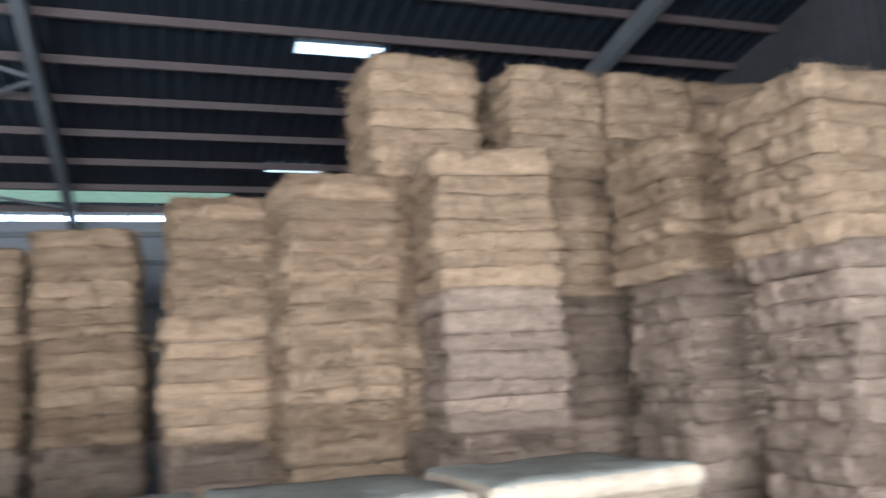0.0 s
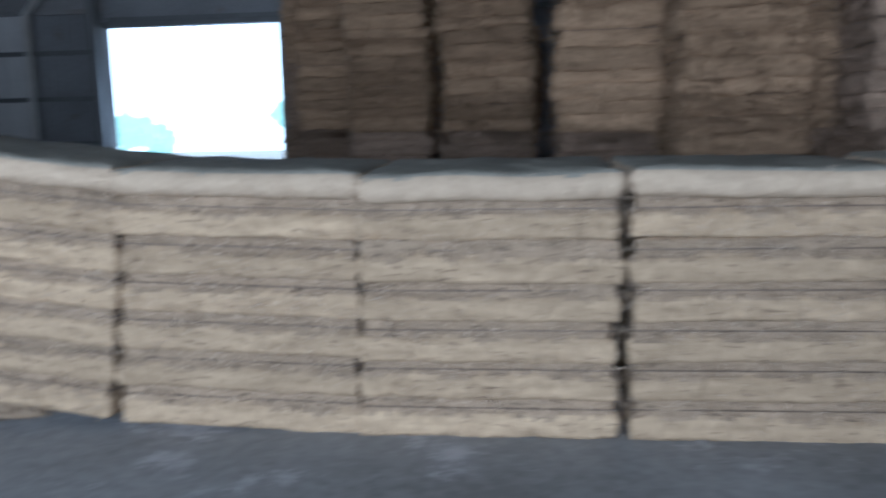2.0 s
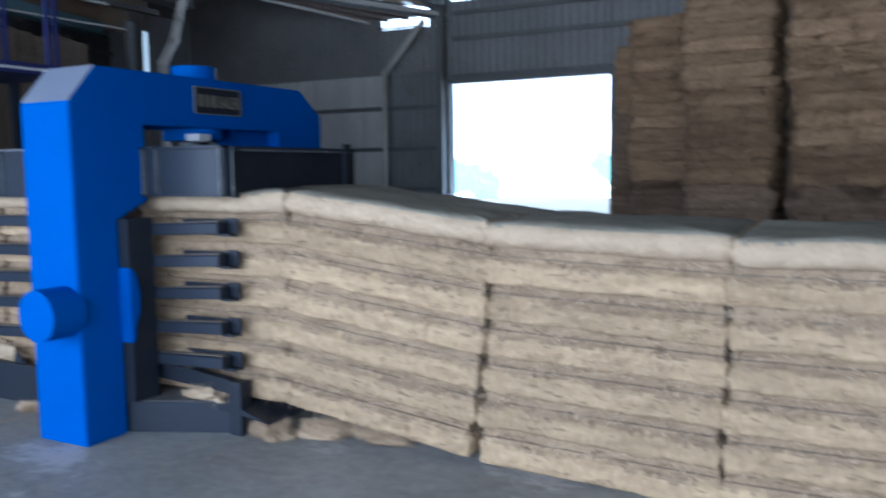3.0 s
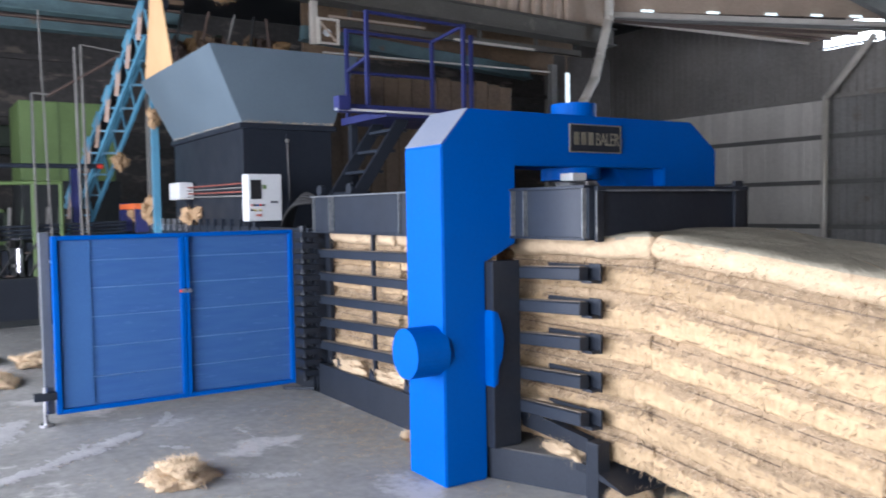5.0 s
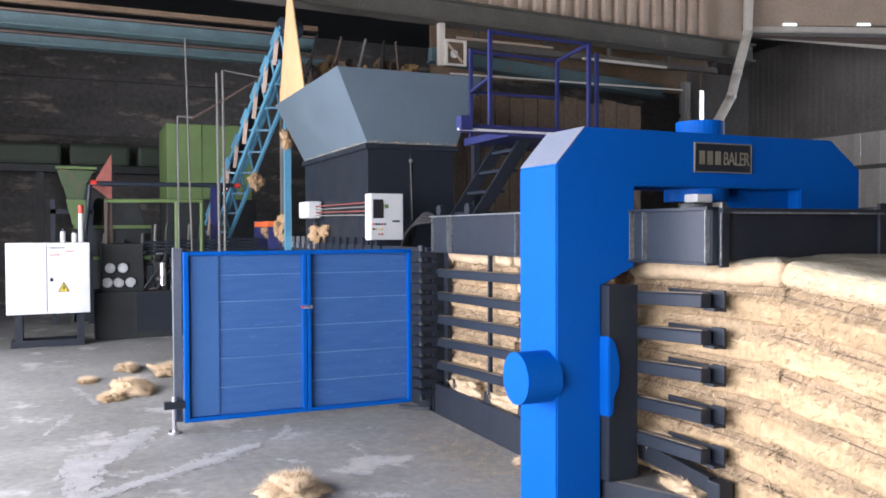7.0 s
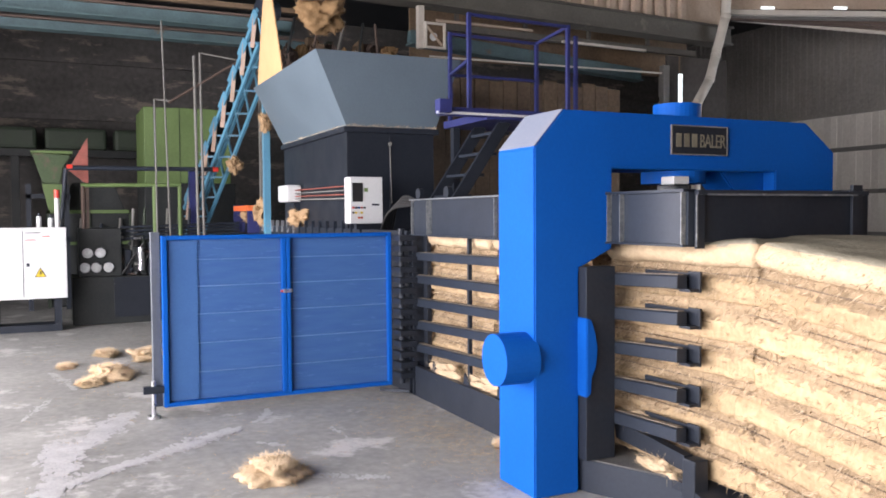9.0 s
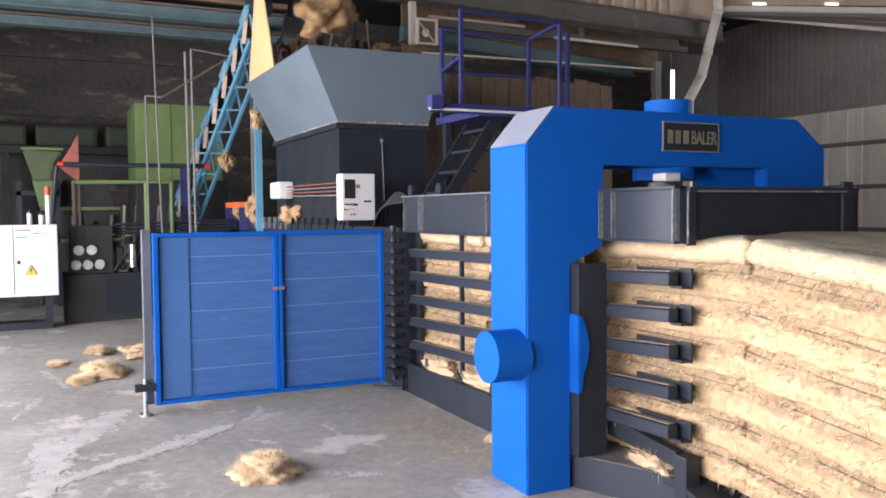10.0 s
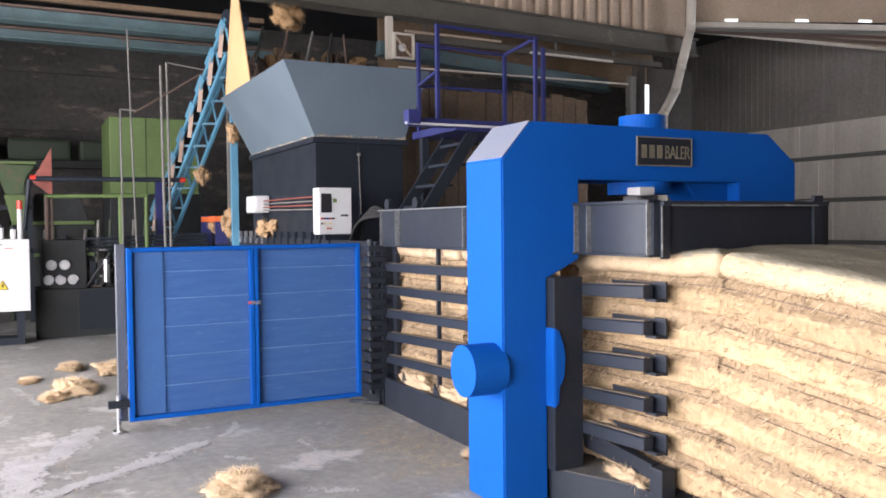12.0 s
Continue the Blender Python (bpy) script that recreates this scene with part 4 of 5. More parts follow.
def build_controls():
    c = thing("control_box", "white control box with a screen and buttons on the press", "control box", (-3.9, 0.42, 1.48))
    part("case", box(B(), -4.08, -3.9, 0.25, 0.6, 1.54, 2.01, 0.012), WHITE, c)
    part("foot", box(B(), -4.08, -4.0, 0.35, 0.5, 1.48, 1.54), BLACK, c)
    part("screen", box(B(), -3.905, -3.893, 0.275, 0.385, 1.76, 1.95, 0.003), RUBBER, c)
    for k, (yy, zz, m) in enumerate(((0.28, 1.70, RED), (0.31, 1.70, RUBBER), (0.34, 1.70, BLUE), (0.37, 1.70, RED), (0.40, 1.70, RUBBER), (0.31, 1.65, YELLOW), (0.34, 1.60, ORANGE), (0.37, 1.60, RED), (0.28, 1.65, RUBBER), (0.37, 1.65, YELLOW))):
        part("button", rod(B(), (-3.9, yy, zz), (-3.885, yy, zz), 0.01, 12), m, c)
    part("faded_mark", box(B(), -3.9, -3.896, 0.40, 0.44, 1.86, 1.9), GREEN, c)
    part("faded_mark", box(B(), -3.9, -3.896, 0.48, 0.56, 1.72, 1.74), STEEL_DK, c)
    j = thing("junction_box", "small white junction box with red and grey cables", "junction box", (-6.7, 0.38, 1.8))
    part("case", box(B(), -6.95, -6.5, 0.28, 0.48, 1.8, 2.02, 0.03), WHITE, j)
    for k in range(4):
        part("cable", rod(B(), (-6.5, 0.40, 1.83 + 0.04 * k), (-4.2, 0.40, 1.80 + 0.045 * k), 0.008, 8), RED_DULL if k % 2 else GREY_BEAM, j)
    part("bracket", box(B(), -6.8, -6.65, 0.42, 0.52, 1.4, 1.82), STEEL_DK, j)

    e = thing("electrical_cabinet", "white electrical cabinet with a yellow warning sign", "cabinet", (-9.2, -2.7, 0))
    part("case", box(B(), -9.4, -9.0, -3.35, -2.27, 0.47, 1.48, 0.012), WHITE, e)
    part("door_seam", box(B(), -9.0, -8.996, -2.835, -2.828, 0.5, 1.45), STEEL_DK, e)
    part("plinth", box(B(), -9.4, -9.02, -3.3, -2.35, 0.0, 0.1, 0.006), BLACK, e)
    for yy in (-3.2, -2.4):
        part("leg", box(B(), -9.38, -9.04, yy - 0.05, yy + 0.05, 0.1, 0.47), BLACK, e)
    w = part("warning_sign", prism(B(), [(-2.69, 0.78), (-2.54, 0.78), (-2.615, 0.92)], "x", -8.999, -8.993), RUBBER, e, "yellow triangle warning sign")
    part("sign_face", prism(B(), [(-2.677, 0.787), (-2.553, 0.787), (-2.615, 0.904)], "x", -8.993, -8.990), YELLOW, w)
    part("bolt_mark", prism(B(), [(-2.62, 0.865), (-2.598, 0.865), (-2.608, 0.835), (-2.595, 0.835), (-2.622, 0.795), (-2.615, 0.825), (-2.63, 0.825)], "x", -8.990, -8.988), RUBBER, w)
    for k, (a, b) in enumerate(((-2.8, -2.6), (-2.58, -2.48), (-2.8, -2.66))):
        part("faded_mark", box(B(), -9.0, -8.996, a, b, 1.40 - 0.05 * k, 1.412 - 0.05 * k), RED if k else STEEL_DK, e)
    part("keyhole", box(B(), -9.0, -8.99, -2.79, -2.75, 0.93, 0.98), STEEL_DK, e)
    bt = thing("warning_beacon", "red and white stack light on the cabinet", "stack light", (-9.2, -2.38, 1.48))
    part("stem", rod(B(), (-9.2, -2.38, 1.48), (-9.2, -2.38, 1.9), 0.035, 14), WHITE, bt)
    part("lens", rod(B(), (-9.2, -2.38, 1.9), (-9.2, -2.38, 2.02), 0.037, 14), RED, bt)
    for yy, hh in ((-2.62, 0.2), (-2.47, 0.17)):
        f = thing("filter_bottle", "small pale bottle standing on the cabinet", "bottle", (-9.2, yy, 1.48))
        part("bottle", rod(B(), (-9.2, yy, 1.48), (-9.2, yy, 1.48 + hh * 0.8), 0.035, 14), WHITE, f)
        part("cap", rod(B(), (-9.2, yy, 1.48 + hh * 0.8), (-9.2, yy, 1.48 + hh), 0.02, 12), STEEL_DK, f)


def build_power_unit():
    p = thing("hydraulic_power_unit", "black hydraulic power unit with round gauges and pipes", "hydraulic unit", (-9.8, -1.5, 0))
    part("tank", box(B(), -10.4, -9.5, -2.2, -0.4, 0.0, 0.72, 0.01), DARK, p)
    part("access_panel", box(B(), -9.5, -9.485, -1.62, -0.7, 0.1, 0.7, 0.004), BLACK, p)
    part("manifold", box(B(), -10.3, -9.55, -2.1, -1.5, 0.72, 1.45, 0.01), DARK, p)
    for yy, zz in ((-1.98, 1.08), (-1.80, 1.08), (-2.02, 0.86), (-1.86, 0.86), (-1.69, 0.86)):
        gg = part("gauge", rod(B(), (-9.56, yy, zz), (-9.5, yy, zz), 0.075, 20), BRIGHT, p)
        part("dial", rod(B(), (-9.5, yy, zz), (-9.495, yy, zz), 0.062, 20), GAUGE, gg)
    rnd = random.Random(5)
    for k in range(9):
        yy = -1.45 + 0.115 * k
        part("valve", box(B(), -9.9, -9.65, yy, yy + 0.09, 0.72, rnd.uniform(0.9, 1.25), 0.01), DARK if k % 3 else STEEL_DK, p)
    for k in range(6):
        yy = -1.35 + 0.17 * k
        part("pipe", rod(B(), (-9.75, yy, 0.9), (-9.75, yy + 0.05, 1.75), 0.022, 10), (GREY_BEAM, GREEN_PALE, STEEL_DK)[k % 3], p)
    for k in range(4):
        part("pipe", rod(B(), (-9.72, -1.5, 1.28 + 0.06 * k), (-9.6, 0.3, 1.36 + 0.05 * k), 0.02, 10), STEEL_DK, p)
    for k in range(26):
        yy, zz = rnd.uniform(-1.55, -0.45), rnd.uniform(0.74, 1.3)
        mt = (BRIGHT, STEEL_DK, GREY_BEAM, DARK, RUST)[k % 5]
        ln, rr = rnd.uniform(0.04, 0.14), rnd.uniform(0.012, 0.03)
        axis = (0, 1, 0) if k % 3 else (0, 0, 1)
        part("fitting", rod(B(), (-9.62, yy, zz), (-9.62, yy + ln * axis[1], zz + ln * axis[2]), rr, 10), mt, p)
    for k in range(5):
        yy = -1.5 + 0.2 * k
        part("hose", rod(B(), (-9.58, yy, 0.74), (-9.56, yy + 0.32, 1.22), 0.016, 8), RUBBER, p)
    part("filter", rod(B(), (-9.55, -1.22, 0.8), (-9.55, -1.22, 1.15), 0.05, 14), BRIGHT, p)
    part("motor", rod(B(), (-10.1, -1.2, 1.0), (-10.1, -0.5, 1.0), 0.24, 24), DARK, p)
    f = thing("tube_stand", "pale green tube stand over the power unit", "stand", (-9.7, -1.4, 0))
    part("top_bar", rod(B(), (-9.6, -2.05, 2.1), (-9.6, -0.6, 2.12), 0.03, 12), GREEN, f)
    for yy in (-2.02, -1.0, -0.62):
        part("post", rod(B(), (-9.6, yy, 0.0), (-9.6, yy, 2.1), 0.03, 12), GREEN if yy > -2 else RUST, f)
    k = thing("pipe_run", "dark steel pipe run with red ends", "pipe", (-9.4, -1.2, 2.2))
    part("pipe_length", rod(B(), (-9.4, -2.25, 2.35), (-9.4, -0.05, 2.36), 0.035, 12), STEEL_DK, k)
    part("pipe_length", rod(B(), (-9.4, -2.25, 2.33), (-9.4, -2.32, 1.6), 0.03, 12), STEEL_DK, k)
    for yy in (-2.2, -0.1):
        part("red_joint", rod(B(), (-9.4, yy - 0.04, 2.36), (-9.4, yy + 0.04, 2.36), 0.04, 12), RED, k)
    part("hanger", rod(B(), (-9.4, -1.0, 2.36), (-9.4, -1.0, 3.4), 0.012, 8), STEEL_DK, k)
    s = thing("metal_guard", "rusty red triangular sheet guard", "guard", (-9.8, -2.1, 0))
    part("sheet", prism(B(), [(-2.22, 2.33), (-1.94, 2.1), (-1.94, 2.82)], "x", -9.62, -9.6), RED_DULL, s)
    part("stand", box(B(), -9.66, -9.62, -1.98, -1.94, 0, 2.2), RUST, s)
    gp = thing("green_machine", "green painted sheet steel machine housing", "machine", (-11.2, -0.5, 0))
    part("housing", box(B(), -12.4, -11.0, -1.0, 0.45, 2.2, 3.5, 0.01), GREEN, gp)
    part("lower_body", box(B(), -12.4, -11.1, -1.0, 0.55, 0.0, 2.2, 0.01), DARK, gp)
    part("seam", box(B(), -11.0, -10.992, -0.42, -0.41, 2.2, 3.5), GREEN_PALE, gp)
    m = thing("green_machine", "pale green machine with dark frames in the machine bay", "machine", (-12.0, -2.85, 0))
    part("head", prism(B(), [(-2.74, 2.72), (-2.12, 2.7), (-2.25, 2.5), (-2.3, 2.2), (-2.58, 2.2)], "x", -12.3, -11.8, 0.02), GREEN_MID, m)
    part("head_rim", box(B(), -12.32, -11.78, -2.76, -2.1, 2.72, 2.77, 0.01), GREEN, m)
    part("chute", prism(B(), [(-2.6, 2.2), (-2.25, 2.2), (-2.3, 1.75), (-2.5, 1.75)], "x", -12.2, -11.9), GREEN, m)
    for yy in (-2.85, -2.25):
        part("leg", box(B(), -12.1, -12.0, yy, yy + 0.08, 0, 2.2), STEEL_DK, m)
    part("cross_bar", box(B(), -12.1, -12.0, -2.85, -2.15, 1.95, 2.03), STEEL_DK, m)
    part("cross_bar", box(B(), -12.1, -12.0, -2.85, -2.15, 1.2, 1.27), STEEL_DK, m)
    o = thing("opening_machine", "dark fibre opening machine with green frame and pipes", "machine", (-12.6, -2.0, 0))
    part("body", box(B(), -13.4, -12.4, -2.5, -1.15, 0.0, 1.7, 0.03), DARK, o)
    part("hood", prism(B(), [(-2.4, 1.7), (-1.2, 1.7), (-1.4, 2.25), (-2.1, 2.25)], "x", -13.3, -12.5, 0.01), DARK, o)
    for z in (0.5, 1.15, 1.72):
        part("frame_bar", box(B(), -12.4, -12.34, -2.55, -1.1, z - 0.03, z + 0.03), GREEN, o)
    for yy in (-2.52, -1.85, -1.13):
        part("frame_post", box(B(), -12.4, -12.34, yy - 0.03, yy + 0.03, 0, 1.75), GREEN_PALE, o)
    for k in range(4):
        part("pipe", rod(B(), (-12.3, -2.4 + 0.33 * k, 0.2), (-12.3, -2.3 + 0.33 * k, 1.5 + 0.1 * (k % 2)), 0.03, 10), GREY_BEAM if k % 2 else STEEL_DK, o)
    part("pulley", rod(B(), (-12.34, -1.5, 0.85), (-12.26, -1.5, 0.85), 0.2, 20), RUST, o)
    d = thing("duct_bank", "dull green ducts along the dark back wall", "duct", (-15.5, -3, 0))
    for k in range(5):
        part("duct", box(B(), -15.8, -15.2, -6.6 + k * 1.35, -5.4 + k * 1.35, 3.05, 3.5, 0.08), GREEN_PALE, d)
    part("support", box(B(), -15.7, -15.3, -6.7, 0.4, 2.9, 3.05), DARK, d)
    for yy in (-6.5, -3.2, 0.2):
        part("leg", box(B(), -15.6, -15.4, yy, yy + 0.15, 0, 2.9), DARK, d)


def build_conveyor():
    c = thing("inclined_conveyor", "light blue lattice conveyor rising to the hopper", "conveyor", (-9.6, -0.5, 0))
    a, b = Vector((-10.6, -0.28, 1.25)), Vector((-8.15, 0.47, 4.12))
    side = (b - a).cross(Vector((0, 0, 1))).normalized() * 0.15
    up = Vector((0, 0, 0.5))
    for s, nm in ((side, "near"), (-side, "far")):
        part("stringer", bar(B(), a + s, b + s, 0.04, 0.06), SKYBLUE, c)
        part("stringer", bar(B(), a + s + up, b + s + up, 0.04, 0.06), SKYBLUE, c)
    n = 9
    for i in range(n):
        f0, f1 = i / n, (i + 1) / n
        lo0, lo1 = a.lerp(b, f0) - side + up * 0.1, a.lerp(b, f1) - side + up * 0.1
        hi0, hi1 = a.lerp(b, f0) + side + up * 0.75, a.lerp(b, f1) + side + up * 0.75
        part("lattice_bar", bar(B(), lo0, hi1, 0.03, 0.03), SKYBLUE, c)
        part("lattice_bar", bar(B(), hi0, lo1, 0.03, 0.03), SKYBLUE, c)
    for i in range(8):
        p = a.lerp(b, (i + 0.6) / 8) + side * 1.25 + up * 0.2
        part("batten", bar(B(), p, p + Vector((0.02, 0.05, 0.5)), 0.03, 0.06), BATTEN, c, "bare wooden batten tied to the lattice")
        q = a.lerp(b, (i + 0.3) / 8) + side * 1.15 + up
        part("side_plate", bar(B(), q, q + (b - a) * 0.075, 0.012, 0.16), SKYBLUE, c)
    part("belt", bar(B(), a + up * 1.05, b + up * 1.05, 0.22, 0.03), RUBBER, c)
    part("leg", bar(B(), (-7.9, 0.36, 0), (-7.9, 0.36, 3.7), 0.09, 0.09), SKYBLUE, c)
    part("leg", bar(B(), (-10.0, -0.35, 0), (-10.0, -0.35, 2.4), 0.14, 0.14), VIOLET, c)
    part("drum", rod(B(), b + side + up, b - side + up, 0.14, 18), STEEL_DK, c)
    part("discharge_spout", box(B(), -7.4, -6.3, 0.2, 1.5, 5.0, 5.04), STEEL_DK, c)
    w = thing("plywood_board", "bare plywood board standing on the hopper's rim", "board", (-6.8, 0.17, 3.38))
    part("board", prism(B(), [(-7.5, 3.38), (-6.15, 3.38), (-6.25, 3.6), (-6.78, 4.72), (-7.0, 4.8), (-7.46, 3.55)], "y", 0.16, 0.178, 0.003), PLY, w)
    for k, (p, q, r) in enumerate((((-9.3, -0.38, 0), (-9.3, -0.41, 4.1), 0.022), ((-9.3, -0.3, 0), (-9.3, -0.32, 4.15), 0.02))):
        o = thing("steel_pole", "thin grey steel pole beside the conveyor", "pole", p)
        part("tube", rod(B(), p, q, r, 12), GREY_BEAM, o)
        part("base", rod(B(), p, (p[0], p[1], 0.02), r * 3, 12), GREY_BEAM, o)
    o = thing("handrail", "bent pipe handrail with a sloping rail", "handrail", (-9.3, -0.7, 0))
    part("top_rail", rod(B(), (-9.3, -0.8, 3.36), (-9.3, 0.3, 4.08), 0.02, 10), RUST, o)
    part("level_rail", rod(B(), (-9.3, -0.3, 4.15), (-9.3, 0.28, 4.08), 0.014, 10), GREY_BEAM, o)
    part("short_rail", rod(B(), (-9.3, -1.0, 3.4), (-9.3, -0.76, 3.39), 0.014, 10), GREY_BEAM, o)
    part("post", rod(B(), (-9.3, -1.0, 0), (-9.3, -1.0, 3.4), 0.014, 10), GREY_BEAM, o)
    part("post", rod(B(), (-9.3, -0.78, 0), (-9.3, -0.88, 4.6), 0.014, 10), GREY_BEAM, o)


def build_platform():
    p = thing("service_platform", "violet-blue service platform with tube railings and a ladder", "platform", (-3.7, 1.9, 0))
    part("deck", box(B(), -4.6, -3.55, 1.62, 2.9, 2.60, 2.68, 0.005), VIOLET, p)
    part("edge", box(B(), -3.56, -3.53, 1.05, 2.92, 2.635, 2.66, 0.003), WHITE, p)
    part("toe_board", box(B(), -3.6, -3.56, 1.08, 2.9, 2.62, 2.71), VIOLET, p)
    part("corner_box", box(B(), -3.62, -3.5, 1.06, 1.2, 2.64, 2.78, 0.01), VIOLET, p)
    for x, y, z1 in ((-3.6, 1.44, 3.68), (-3.6, 2.64, 3.66), (-3.6, 2.74, 3.55), (-4.5, 1.66, 3.68), (-4.5, 2.8, 3.66)):
        part("rail_post", box(B(), x - 0.02, x + 0.02, y - 0.02, y + 0.02, 2.64, z1, 0.003), VIOLET, p)
    for a, b in (((-3.6, 1.44, 3.66), (-3.6, 2.64, 3.64)), ((-3.6, 1.44, 3.2), (-4.5, 1.66, 3.2)), ((-3.6, 2.64, 3.64), (-4.5, 2.8, 3.64)),
                 ((-4.5, 1.66, 3.66), (-4.5, 2.8, 3.64)), ((-4.5, 1.66, 3.2), (-4.5, 2.8, 3.2))):
        part("rail", bar(B(), a, b, 0.03, 0.03), VIOLET, p)
    for y in (1.7, 2.85):
        part("leg", box(B(), -4.5, -4.42, y - 0.04, y + 0.04, 0, 2.6), BLACK, p)
    # steep stair from the deck down to the channel roof
    for x in (-3.75, -4.3):
        part("stair_side", bar(B(), (x, 1.18, 1.5), (x, 1.95, 2.62), 0.04, 0.13), BLACK, p)
    for k in range(5):
        f = (k + 0.4) / 5
        part("tread", box(B(), -4.28, -3.77, 1.13 + 0.77 * f, 1.33 + 0.77 * f, 1.49 + 1.12 * f, 1.52 + 1.12 * f), STEEL_DK, p)
    w = thing("brown_partition", "dark brown ribbed board partition behind the platform", "partition", (-6.7, 4.0, 0))
    y = 1.95
    while y < 5.6:
        part("board", box(B(), -6.74 - 0.012 * (int(y * 10) % 2), -6.70, y, y + 0.225, 0, 3.6 + 0.04 * math.sin(y * 9), 0.004), BROWN_DARK, w)
        y += 0.235
    part("rail", box(B(), -6.80, -6.76, 1.95, 5.6, 3.0, 3.1), BROWN_DARK, w)
    part("rail", box(B(), -6.80, -6.76, 1.95, 5.6, 0.6, 0.7), BROWN_DARK, w)
    tb = thing("pale_conduit", "pale cream conduit fixed along the girder", "conduit", (-6.9, -1.5, 5.0))
    part("tube", rod(B(), (-6.9, -2.6, 4.80), (-6.9, -0.55, 4.79), 0.05, 12), PIPE, tb)
    part("clip", box(B(), -6.96, -6.84, -1.0, -0.95, 4.74, 4.9), GREY_BEAM, tb)
    ob = thing("machine_clutter", "rusty drums and pipes stacked behind the hopper", "machinery", (-8.9, 1.6, 0))
    rnd = random.Random(31)
    for k in range(9):
        yy, zz = 0.75 + 0.24 * k, 3.94 + rnd.uniform(0.12, 0.3)
        bm = clump_mesh((0.14, rnd.uniform(0.12, 0.2), rnd.uniform(0.16, 0.34)), 300 + k, 1.0, 60)
        bmesh.ops.translate(bm, verts=bm.verts, vec=(-9.05 + rnd.uniform(-0.1, 0.1), yy, zz))
        part("dusty_lump", bm, (BROWN_DARK, RUST, BROWN_FIBRE)[k % 3], ob)
    for k in range(7):
        yy, h = 0.7 + 0.33 * k, rnd.uniform(0.25, 0.7)
        part("housing", box(B(), -9.35, -9.2, yy, yy + rnd.uniform(0.1, 0.24), 3.94, 3.94 + h, 0.02), (DARK, RUST, BROWN_DARK, GREEN_PALE)[k % 4], ob)
    for k in range(5):
        yy = 0.9 + 0.4 * k
        part("pipe", rod(B(), (-8.9, yy, 3.94), (-8.9, yy + rnd.uniform(-0.2, 0.2), 4.75), 0.022, 8), (DARK, RUST, GREY_BEAM)[k % 3], ob)
    part("shelf", box(B(), -9.4, -8.8, 0.5, 2.8, 3.86, 3.94), GREY_BEAM, ob)
    for yy in (0.6, 2.7):
        part("leg", box(B(), -9.2, -9.1, yy - 0.05, yy + 0.05, 0, 3.86), GREY_BEAM, ob)
    lt = thing("flood_lamp", "square flood lamp on a short pale post", "lamp", (-7.5, 2.6, 4.2))
    part("stem", box(B(), -7.56, -7.46, 2.575, 2.675, 4.12, 4.765, 0.01), PIPE, lt)
    fm = box(B(), -7.46, -7.40, 2.66, 3.0, 4.48, 4.51)
    box(fm, -7.46, -7.40, 2.66, 3.0, 4.12, 4.15)
    box(fm, -7.46, -7.40, 2.66, 2.69, 4.15, 4.48)
    box(fm, -7.46, -7.40, 2.97, 3.0, 4.15, 4.48)
    part("frame", fm, PIPE, lt)
    part("housing", box(B(), -7.52, -7.45, 2.69, 2.97, 4.15, 4.48), BROWN_DARK, lt)
    part("glass", rod(B(), (-7.45, 2.81, 4.3), (-7.43, 2.81, 4.3), 0.06, 16), GAUGE, lt)
    part("bracket", bar(B(), (-7.44, 2.7, 4.45), (-7.44, 2.95, 4.18), 0.03, 0.03), BROWN_SHEET, lt)


def clump_mesh(size, seed, flat=1.0, hairs=500):
    """A ragged lump of loose fibre."""
    rnd = random.Random(seed)
    o = Vector((rnd.uniform(-40, 40), rnd.uniform(-40, 40), 0))
    bm = B()
    bmesh.ops.create_icosphere(bm, subdivisions=4, radius=1)
    for v in bm.verts:
        d = 1 + 0.78 * noise.noise(v.co * 1.3 + o) + 0.28 * noise.noise(v.co * 3.0 + o) + 0.16 * noise.noise(v.co * 8 + o) + 0.14 * noise.noise(v.co * 19 + o)
        v.co = Vector((v.co.x * d * size[0], v.co.y * d * size[1], v.co.z * d * size[2] * flat))
    skin = [v.co.copy() for v in bm.verts]
    for _ in range(hairs):
        p = rnd.choice(skin)
        d = (p.normalized() + Vector((rnd.gauss(0, 0.7), rnd.gauss(0, 0.7), rnd.gauss(0, 0.7)))).normalized()
        ln = rnd.uniform(0.015, 0.07)
        s = d.orthogonal().normalized() * 0.0013
        q = [bm.verts.new(p - s), bm.verts.new(p + s), bm.verts.new(p + d * ln)]
        bm.faces.new(q)
    return bm


def floor_clump(x, y, size, seed, label):
    bm = clump_mesh(size, seed, 0.62, 4200)
    for v in bm.verts:
        v.co.z = max(v.co.z + size[2] * 0.35, 0.0)
    bmesh.ops.translate(bm, verts=bm.verts, vec=(x, y, 0))
    return solid("fibre_clump", bm, FIBRE_PALE, label, "fibre clump", "thing", (x, y, 0))


def build_far_bushes():
    bm = B()
    for i, (x, z, r) in enumerate(((-17.6, 2.6, 0.9), (-16.6, 2.2, 1.0), (-15.4, 1.2, 0.8), (-8.6, 3.6, 0.7), (-7.8, 2.6, 0.8), (-6.6, 1.5, 0.9))):
        c = clump_mesh((r, 0.4, r * 0.8), 210 + i, 1.0, 0)
        bmesh.ops.translate(c, verts=c.verts, vec=(x, 39.2, z * 0.5))
        for v in c.verts:
            v.co.z = max(-0.1, v.co.z)
        me = bpy.data.meshes.new("bush")
        c.to_mesh(me)
        c.free()
        bm.from_mesh(me)
    # bushes glow pale green, sunlight and haze put into their material
    solid("backdrop", bm, BUSH_GLOW, "far bushes with sunlight and haze put in as a pale glow", "bushes")


